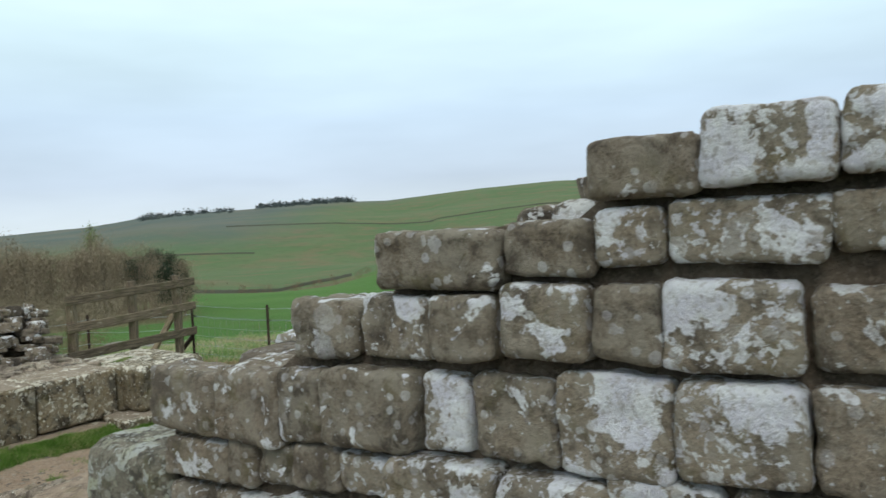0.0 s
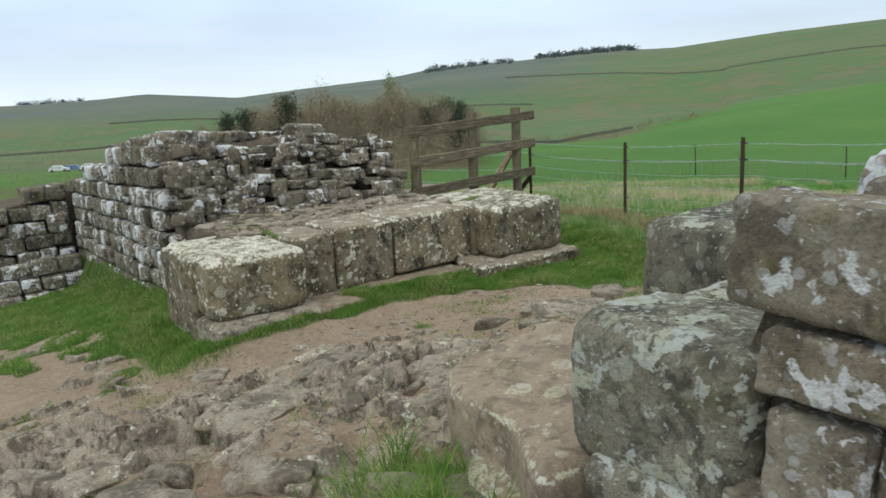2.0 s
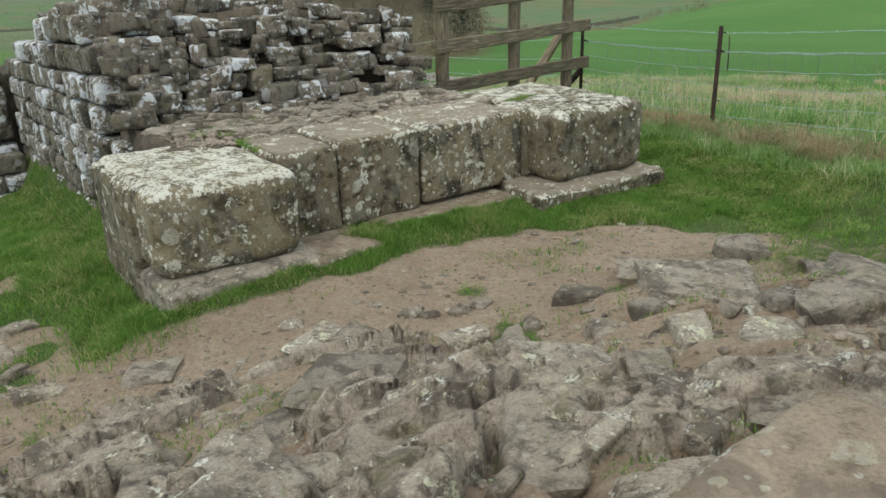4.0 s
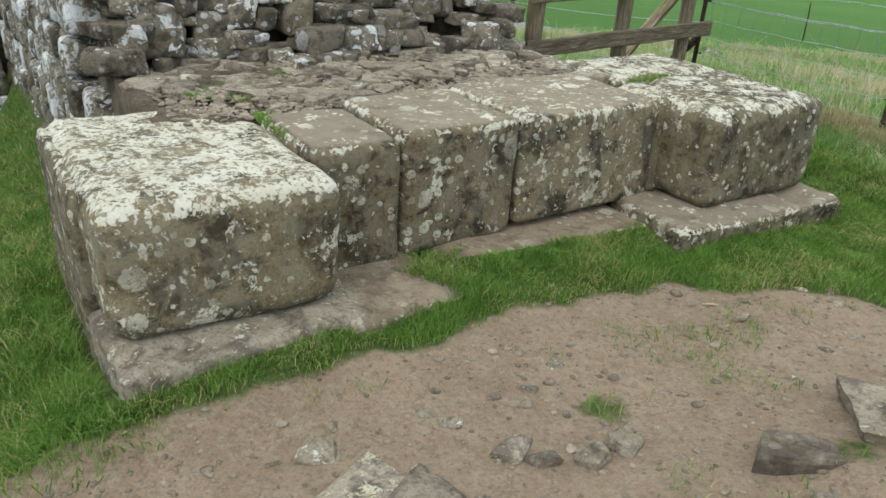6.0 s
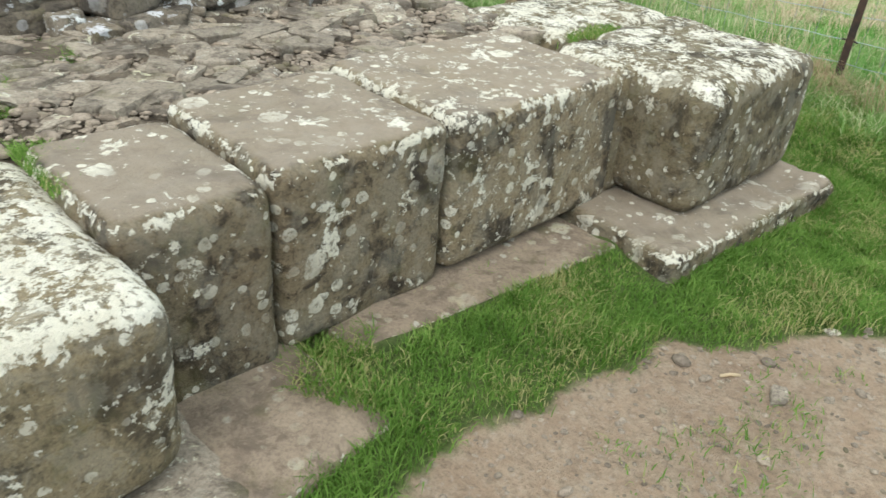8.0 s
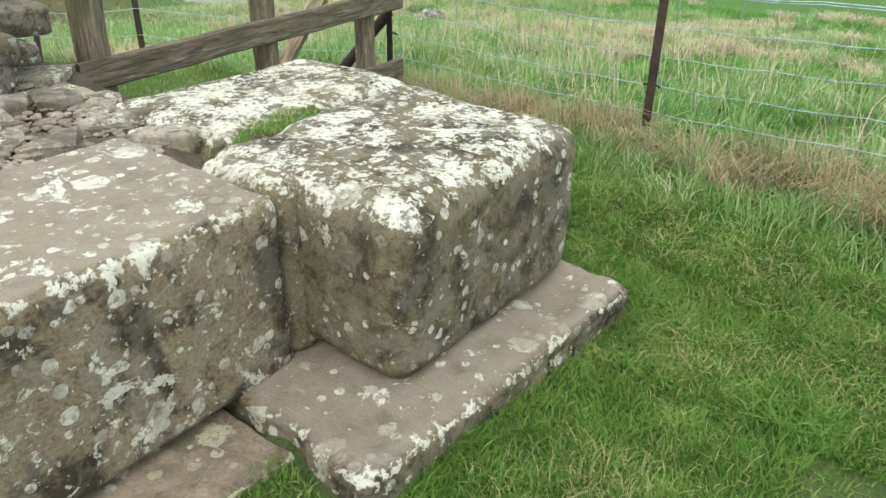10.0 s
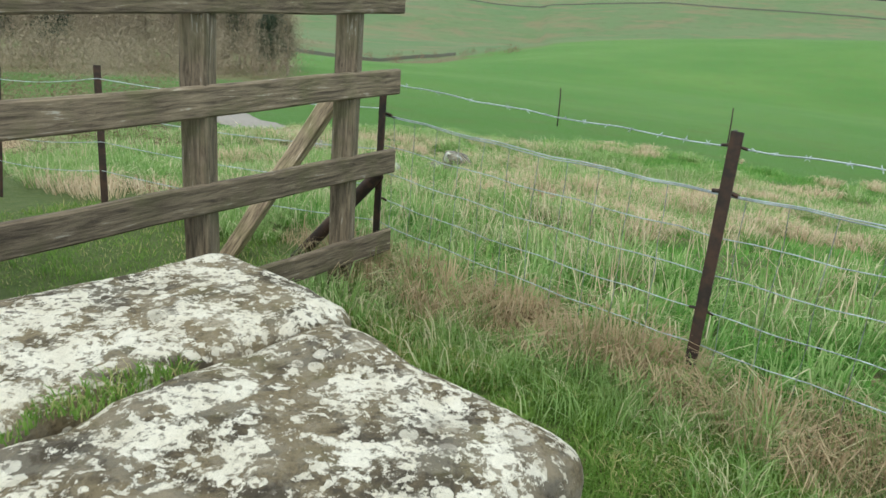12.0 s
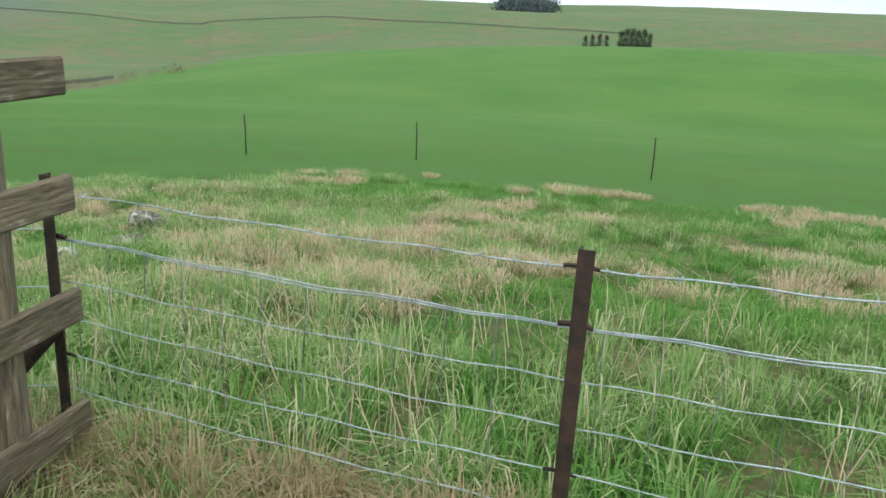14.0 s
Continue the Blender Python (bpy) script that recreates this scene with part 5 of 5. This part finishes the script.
def tussocks(name, cx, cy, count, spread, height, width, mat, label, seed):
    """Clumps of grass whose blades bend outwards from the middle."""
    r = np.random.RandomState(seed)
    n = len(cx)
    sz = np.repeat(r.uniform(0.55, 1.35, n), count)
    ang = r.uniform(0, 2 * math.pi, n * count)
    rad = np.sqrt(r.uniform(0, 1, n * count))
    x = np.repeat(cx, count) + np.cos(ang) * rad * spread * sz * 0.6
    y = np.repeat(cy, count) + np.sin(ang) * rad * spread * sz * 0.6
    z = ground_height(x, y) - 0.01
    ang = ang + r.normal(0, 0.5, len(ang))
    h = height * sz * r.uniform(0.6, 1.2, len(x))
    out = (0.25 + 0.9 * rad) * h * r.uniform(0.5, 1.2, len(x))
    o = np.stack([np.cos(ang), np.sin(ang), 0 * ang], 1)
    w = np.stack([-np.sin(ang), np.cos(ang), 0 * ang], 1) * (width * r.uniform(0.6, 1.3, len(x)))[:, None]
    root = np.stack([x, y, z], 1)
    upv = np.array([[0, 0, 1.0]])
    mid = root + o * (out * 0.35)[:, None] + upv * (h * 0.7)[:, None]
    tip = root + o * out[:, None] + upv * (h * (1.0 - 0.55 * rad))[:, None]
    verts = np.stack([root - w, root + w, mid - w * 0.8, mid + w * 0.8, tip], 1).reshape(-1, 3)
    b = np.arange(len(x))[:, None] * 5
    tris = np.concatenate([b + [0, 1, 3], b + [0, 3, 2], b + [2, 3, 4]], 1).reshape(-1, 3)
    tagged(new(name, mesh_fast(name, verts, tris, mat, True)), label, "grass", kind="stuff")


x, y = bank_places(120000, 11, 0.1, 13.0)
blades("bank_grass", x, y, 0.09, 0.004, 0.9, M_FRESH, "fresh green grass between tussocks on the bank", 46)
x, y = bank_places(1500, 17, 0.15, 12.5)
ok = (fbm(np.stack([x, y, 0 * x], 1) * 0.8, 83) > 0.0) | (gate_line(x, y) < 2.2)
x, y = x[ok], y[ok]
tussocks("green_tussocks", x, y, 60, 0.22, 0.22, 0.0036, M_LUSH, "pale green tussock grass on the bank beyond the fence", 36)
x, y = bank_places(1300, 18, 0.3, 12.5)
ok = fbm(np.stack([x, y, 0 * x], 1) * 0.6, 78) > -0.1
tussocks("fresh_tussocks", x[ok], y[ok], 70, 0.24, 0.17, 0.0036, M_FRESH, "fresh green tussocks on the bank", 47)
x, y = bank_places(1100, 12, 0.5, 14.0)
ok = (fbm(np.stack([x, y, 0 * x], 1) * 0.9, 79) > 0.2) & (gate_line(x, y) > 1.6)
tussocks("straw_tussocks", x[ok], y[ok], 190, 0.36, 0.20, 0.004, M_STRAW, "pale dead grass tussocks on the bank", 37)
x, y = bank_places(4200, 13, 0.15, 6.0)
tuft = fbm(np.stack([x, y, 0 * x], 1) * 1.1, 84)
ok = tuft > 0.05
blades("seed_stalks", x[ok], y[ok], 0.5, 0.0026, 0.8, M_STRAW, "tall dry seed stalks", 38)
t = np.random.RandomState(19).uniform(-0.3, 7.5, 100)
fd = Vector((FENCE[3][0] - FENCE[0][0], FENCE[3][1] - FENCE[0][1])).normalized()
off = np.random.RandomState(20).normal(-0.04, 0.11, 100)
tussocks("straw_edge", FENCE[0][0] + fd.x * t - fd.y * off, FENCE[0][1] + fd.y * t + fd.x * off, 150, 0.22, 0.22, 0.0028, M_STRAW_DULL, "matted brown dead grass heaped along the fence foot", 48)
rb = np.random.RandomState(25)
t, d = rb.uniform(-9, 0.5, 900), rb.uniform(-0.6, 9, 900)
x, y = FENCE[0][0] + fd.x * t - fd.y * d, FENCE[0][1] + fd.y * t + fd.x * d
ga, gs = gate_coords(x, y)
ok = (ga > 2.3) & (fbm(np.stack([x, y, 0 * x], 1) * 0.6, 93) > -0.25)
tussocks("rough_tussocks", x[ok], y[ok], 90, 0.26, 0.2, 0.0036, M_LUSH, "rough green tussocks behind the timber rails", 55)
ok = (ga > 2.3) & (fbm(np.stack([x, y, 0 * x], 1) * 0.6, 93) <= -0.05)
tussocks("dry_tussocks", x[ok], y[ok], 90, 0.26, 0.18, 0.0038, M_STRAW, "dry tussocks behind the timber rails", 56)
x, y = scatter(60000, -4.6, -1.72, -6.4, -0.6, 26, lambda a, s, x, y, r: land_masks(x, y)["turf"] > r.uniform(0.3, 0.9, len(x)))
blades("turf", x, y, 0.07, 0.0034, 0.9, M_TURF, "green turf sloping down under the far wall", 57)
# growth on the stonework
x, y = scatter(16000, -1.3, -0.62, -1.6, -0.2, 14, lambda a, s, x, y, r: (fbm(np.stack([x, y, 0 * x], 1) * 4, 80) > 0.0) & ((s < -0.5) | (np.abs(a + 1.1) < 0.05)) & ~((a < -1.12) & (s > -0.98)))
blades("wall_grass", x, y, 0.035, 0.002, 0.9, M_TURF, "small tufts of grass on the pier top", 39, z=np.full(len(x), 0.648))
x, y = scatter(900, 1.05, 1.6, -0.56, -0.44, 15, lambda a, s, x, y, r: fbm(np.stack([x, y, 0 * x], 1) * 5, 82) > 0.0)
blades("wall_grass", x, y, 0.04, 0.002, 0.8, M_TURF, "small tuft of grass between two blocks", 40, z=np.full(len(x), 0.655))
x, y = scatter(26000, -2.85, -2.15, 3.5, 6.0, 16, lambda a, s, x, y, r: (np.exp(-((s - 4.05) / 0.3) ** 2 - ((a + 2.42) / 0.2) ** 2) + np.exp(-((s - 5.35) / 0.3) ** 2 - ((a + 2.25) / 0.14) ** 2)) > r.uniform(0, 1, len(x)))
blades("turf_edge", x, y, 0.2, 0.003, 0.8, M_TURF, "green grass at the foot of the near wall", 41)


# ---------------------------------------------------------------- trees and distance
def leaf_cloud(centres, spread, n, size, r, flat=0.6):
    """Many small leaf triangles about limb ends."""
    c = centres[r.randint(0, len(centres), n)]
    p = c + r.normal(0, 1, (n, 3)) * spread
    d1 = r.normal(0, 1, (n, 3))
    d1 /= np.linalg.norm(d1, axis=1, keepdims=True)
    d2 = r.normal(0, 1, (n, 3))
    d2 /= np.linalg.norm(d2, axis=1, keepdims=True)
    sz = size * r.uniform(0.5, 1.3, (n, 1))
    v = np.stack([p - d1 * sz, p + d1 * sz, p + d2 * sz * flat], 1).reshape(-1, 3)
    return v, np.arange(3 * n).reshape(-1, 3)


def tree(kind, height, seed):
    """A tree at the origin: tapered trunk with limbs, and a crown of small leaves or twigs."""
    r = np.random.RandomState(seed)
    top = new("tree")
    chunks, ends = [], []
    pts = [Vector((r.normal(0, 0.01) * height * k / 6, r.normal(0, 0.01) * height * k / 6, height * 0.97 * k / 6)) for k in range(7)]

    def limb(points, r0, r1, sides):
        vv, ff = tube_data(points, 1.0, sides)
        out = []
        m = len(points)
        for i, p in enumerate(points):
            rad = r0 + (r1 - r0) * i / (m - 1)
            for j in range(sides):
                q = vv[i * sides + j]
                out.append(Vector(p) + (q - Vector(p)) * rad)
        return out, ff
    chunks.append(limb(pts, height * 0.022, height * 0.003, 7))
    conifer = kind in ("pine", "larch")
    for k in range(46 if conifer else 48):
        u = r.uniform(0.12 if kind == "larch" else 0.22 if kind == "pine" else 0.1, 0.97)
        ang = r.uniform(0, 6.283)
        reach = height * ((0.23 * (1.03 - u)) if kind == "larch" else (0.22 * (1.1 - u) ** 0.6 if kind == "pine" else 0.26 * (1.05 - u) ** 0.5)) * r.uniform(0.6, 1.15)
        lift = (-0.12 if kind == "larch" else 0.25 if kind == "pine" else 0.8) * reach
        b = Vector((0, 0, height * u * 0.97))
        e = b + Vector((math.cos(ang) * reach, math.sin(ang) * reach, lift))
        mid = (b + e) / 2 + Vector((0, 0, 0.06 * reach))
        chunks.append(limb([b, mid, e], height * 0.006 * (1.1 - u) + 0.01, 0.008, 4))
        for w in (0.35, 0.6, 0.8, 1.0):
            ends.append(b.lerp(e, w))
    vv, ff = join(chunks)
    part("trunk", mesh_of("trunk", vv, ff, M_BARK), top)
    c = np.array([tuple(p) for p in ends])
    sp = height * (0.028 if kind == "larch" else 0.042 if kind == "pine" else 0.06)
    vv, ff = leaf_cloud(c, sp, 5200 if conifer else 6000, 0.15 if conifer else 0.17, r, 0.5 if conifer else 0.2)
    part("crown", mesh_fast("crown", vv, ff, {"pine": M_PINE, "larch": M_LARCH}.get(kind, M_TWIG)), top)
    return top


TREE_LABELS = {"pine": "dark green pine in the valley wood", "larch": "tall pale green larch above bare trees", "bare": "leafless brown tree in the valley wood"}


def place_tree(ob, az, r, scale, first):
    x, y = -3.3 + r * math.sin(radians(az)), 8.0 + r * math.cos(radians(az))
    m = pose(x, y, gh(x, y) - 0.1, 0, 0, rng.uniform(0, 360))
    if first:
        ob.matrix_basis = m
        ob.scale = (scale, scale, scale)
        return ob
    o = copy_thing(ob, m)
    o.scale = (scale, scale, scale)
    return o


kinds = {}
for kind, h in (("bare", 9.0), ("bare2", 8.0), ("bare3", 7.5), ("pine", 8.5), ("pine2", 7.5), ("larch", 11.5)):
    base_kind = kind.rstrip("23")
    ob = tree(base_kind, h, 300 + len(kinds))
    tagged(ob, TREE_LABELS[base_kind], "tree", "trees of the valley wood")
    kinds[kind] = [ob, True]
rng = random.Random(33)
wood = [("larch", -25.5, 72, 0.86), ("larch", -29.2, 78, 0.66)]
for k in range(150):
    az = rng.uniform(-44, -18.8)
    r = rng.uniform(62, 104)
    tall = np.interp(az, [-44, -40, -36, -30, -25, -19], [0.45, 0.62, 0.88, 0.88, 0.84, 0.74])
    pine = (az > -23 and rng.random() < 0.6) or (az < -33 and rng.random() < 0.3) or rng.random() < 0.05
    kind = rng.choice(("pine", "pine2")) if pine else rng.choice(("bare", "bare2", "bare3"))
    wood.append((kind, az, r, tall * rng.uniform(0.85, 1.1)))
for kind, az, r, sc in wood:
    entry = kinds[kind]
    place_tree(entry[0], az, r, sc, entry[1])
    entry[1] = False


def thicket(name, spots, size, n, leaf, mat, label, seed, flat=0.6, up=0.8, kind="stuff"):
    """Clumped far-off growth, one sheet of leaves over many spots."""
    r = np.random.RandomState(seed)
    vs, fs, o = [], [], 0
    for az, rad, sc in spots:
        x, y = -3.3 + rad * math.sin(radians(az)), 8.0 + rad * math.cos(radians(az))
        h = size * sc
        base = gh(x, y) - (4.0 if rad > 1000 else 0.0)
        c = np.array([[x, y, base]]) + np.stack([r.normal(0, 0.3 * h, 9), r.normal(0, 0.3 * h, 9), r.uniform(0.0, up, 9) * h], 1)
        v, f = leaf_cloud(c, 0.16 * h, n, leaf * sc, r, flat)
        v[:, 2] = np.maximum(v[:, 2], base - 1.0)
        vs.append(v)
        fs.append(f + o)
        o += len(v)
    me = mesh_fast(name, np.concatenate(vs), np.concatenate(fs), mat)
    return tagged(new(name, me), label, "woodland", kind=kind)


rs = np.random.RandomState(66)
thicket("underwood", [(a, r, s) for a, r, s in zip(rs.uniform(-44, -18.6, 170), rs.uniform(56, 68, 170), rs.uniform(0.4, 1.1, 170))], 3.6, 420, 0.15, M_TWIG, "brown leafless underwood along the valley wood", 65, 0.2, 1.0)
thicket("scrub", [(a, r, s) for a, r, s in zip(rs.uniform(-58, -18, 110), rs.uniform(30, 70, 110), rs.uniform(0.5, 1.2, 110))], 1.7, 260, 0.09, M_BUSH, "brown leafless scrub in the valley", 67, 0.2)
thicket("valley_bushes", [(a, r, s) for a, r, s in zip(rs.uniform(-62, -45, 60), rs.uniform(80, 165, 60), rs.uniform(0.5, 1.2, 60))], 5.0, 300, 0.2, M_TWIG, "leafless brown bushes low in the valley", 63, 0.2, 0.9)
thicket("thorn_scrub", [(a, r, s) for a, r, s in zip(rs.uniform(-46, -23.5, 130), rs.uniform(28, 52, 130), rs.uniform(0.6, 1.1, 130))], 2.2, 420, 0.1, M_TWIG, "leafless grey-brown thorn scrub below the wood", 62, 0.2, 1.0)
thicket("bracken", [(a, r, s) for a, r, s in zip(rs.uniform(-60, -27, 150), rs.uniform(9.0, 20, 150), rs.uniform(0.5, 1.1, 150))], 1.0, 420, 0.05, M_BUSH, "dead brown bracken on the slope behind the rails", 64, 0.2)
thicket("stream_bushes", [(a, r, s) for a, r, s in zip(rs.uniform(-20, -2, 40), rs.uniform(232, 262, 40), rs.uniform(0.5, 1.1, 40))], 3.2, 160, 0.35, M_BUSH, "low brown bushes along a stream", 68, 0.3)
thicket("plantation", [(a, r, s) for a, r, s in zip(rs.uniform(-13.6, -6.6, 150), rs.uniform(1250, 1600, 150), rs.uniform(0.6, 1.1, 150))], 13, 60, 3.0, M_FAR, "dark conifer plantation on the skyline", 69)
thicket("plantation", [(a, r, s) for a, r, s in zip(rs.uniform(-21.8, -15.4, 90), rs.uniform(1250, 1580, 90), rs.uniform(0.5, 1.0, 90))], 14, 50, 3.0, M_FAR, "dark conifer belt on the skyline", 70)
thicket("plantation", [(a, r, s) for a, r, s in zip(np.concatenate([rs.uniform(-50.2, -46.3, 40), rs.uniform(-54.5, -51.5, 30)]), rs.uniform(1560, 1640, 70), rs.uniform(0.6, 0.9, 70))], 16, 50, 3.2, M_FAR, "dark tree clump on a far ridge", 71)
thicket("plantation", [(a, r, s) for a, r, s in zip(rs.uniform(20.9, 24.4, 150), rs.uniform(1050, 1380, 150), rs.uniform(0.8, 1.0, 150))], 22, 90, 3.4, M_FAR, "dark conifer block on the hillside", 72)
for az, sc in ((27.0, 0.62), (27.5, 0.72), (28.0, 0.78), (28.5, 0.66), (29.5, 0.85), (29.9, 0.98), (30.3, 1.02), (30.7, 0.95), (31.1, 1.0), (31.5, 0.8)):
    o = place_tree(kinds["pine"][0], az, rng.uniform(316, 330), sc * 1.25, False)
    o.location.z -= 2.6 * sc
    tagged(o, "dark conifer in a small copse behind the pasture crest", "tree", "conifers of the copse")


def far_wall(name, az0, r0, az1, r1, label):
    """A drystone field wall running over the land."""
    n = 60
    chunks_v, chunks_f = [], []
    for k in range(n + 1):
        u = k / n
        az, r = az0 + (az1 - az0) * u, r0 + (r1 - r0) * u + 6 * math.sin(u * 9)
        x, y = -3.3 + r * math.sin(radians(az)), 8.0 + r * math.cos(radians(az))
        z = gh(x, y)
        d = Vector((math.sin(radians(az)), math.cos(radians(az)), 0)) * 0.35
        h = 1.1 + 0.1 * math.sin(k * 2.3)
        chunks_v += [(x - d.x, y - d.y, z - 0.5), (x - d.x * 0.6, y - d.y * 0.6, z + h), (x + d.x * 0.6, y + d.y * 0.6, z + h), (x + d.x, y + d.y, z - 0.5)]
    for k in range(n):
        b = 4 * k
        for j in range(3):
            chunks_f.append([b + j, b + j + 1, b + j + 5, b + j + 4])
    tagged(part(name, mesh_of(name, chunks_v, chunks_f, M_FIELDWALL, False)), label, "field wall", kind="structure")


far_wall("field_wall_1", -24, 244, -6.5, 262, "grey drystone field wall beyond the stream")
far_wall("field_wall_2", -45, 640, -14, 560, "dark drystone wall across the hillside")
far_wall("field_wall_3", -16, 760, 30, 640, "dark drystone wall across the green hill")
far_wall("field_wall_4", -58, 420, -36, 470, "dark drystone wall between far fields")


def gravel_path():
    """A pale gravel path that climbs out of the valley behind the rails."""
    way = [(-6.7, 19.5), (-7.6, 20.8), (-8.5, 22.0), (-9.6, 23.6), (-10.9, 25.8), (-13.0, 29.5)]
    verts, faces, across = [], [], 7
    n = 40
    for k in range(n):
        u = k / (n - 1) * (len(way) - 1)
        i = min(int(u), len(way) - 2)
        w = u - i
        x, y = way[i][0] * (1 - w) + way[i + 1][0] * w, way[i][1] * (1 - w) + way[i + 1][1] * w
        dx, dy = way[i + 1][0] - way[i][0], way[i + 1][1] - way[i][1]
        ln = math.hypot(dx, dy)
        for j in range(across):
            t = (j / (across - 1) - 0.5) * (1.3 + 0.15 * math.sin(k * 1.7 + j)) * min(1.0, 0.3 + k / 6)
            px, py = x - dy / ln * t, y + dx / ln * t
            verts.append((px, py, gh(px, py) + 0.14 * (1 - (2 * j / (across - 1) - 1) ** 4) - 0.06))
    for k in range(n - 1):
        for j in range(across - 1):
            b = k * across + j
            faces.append([b, b + 1, b + across + 1, b + across][::-1])
    tagged(part("path", mesh_of("path", verts, faces, M_GRAVEL)), "pale gravel path climbing from the valley behind the rails", "path", kind="structure")


M_GRAVEL = iron_material("gravel", (0.25, 0.23, 0.205), (0.19, 0.172, 0.15), 0.0, 0.95)
gravel_path()


# parked cars far down the valley
def car(x, y, turn, paint, label):
    ob = tagged(new("car"), label, "car", "cars parked in the valley")
    ob.matrix_basis = pose(x, y, gh(x, y), 0, 0, turn)
    prof = [(-2.0, 0.35), (2.0, 0.35), (2.05, 0.75), (1.1, 0.9), (0.55, 1.4), (-1.2, 1.42), (-1.9, 0.95), (-2.05, 0.7)]
    n = len(prof)
    v = [(px, -0.82, pz) for px, pz in prof] + [(px, 0.82, pz) for px, pz in prof]
    f = [list(range(n))[::-1], list(range(n, 2 * n))] + [[i, (i + 1) % n, n + (i + 1) % n, n + i] for i in range(n)]
    part("body", mesh_of("body", v, f, paint, False), ob)
    for wx in (-1.25, 1.25):
        for wy in (-0.8, 0.8):
            vv, ff = tube_data([(wx, wy - 0.1, 0.33), (wx, wy + 0.1, 0.33)], 0.33, 12)
            ff = ff + [list(range(12))[::-1], list(range(12, 24))]
            part("wheel", mesh_of("wheel", vv, ff, M_POST), ob)
    return ob


M_CARW, _, _, _b = material("white_paint", 0.35)
_b.inputs["Base Color"].default_value = (0.75, 0.78, 0.8, 1)
M_CARB, _, _, _b = material("blue_paint", 0.35)
_b.inputs["Base Color"].default_value = (0.10, 0.20, 0.42, 1)
for az, r, mt, lb in ((-49.4, 176, M_CARW, "white car parked far down the valley"), (-48.4, 180, M_CARB, "blue car parked far down the valley"), (-47.4, 178, M_CARW, "white car parked far down the valley")):
    car(-3.3 + r * math.sin(radians(az)), 8.0 + r * math.cos(radians(az)), 40, mt, lb)
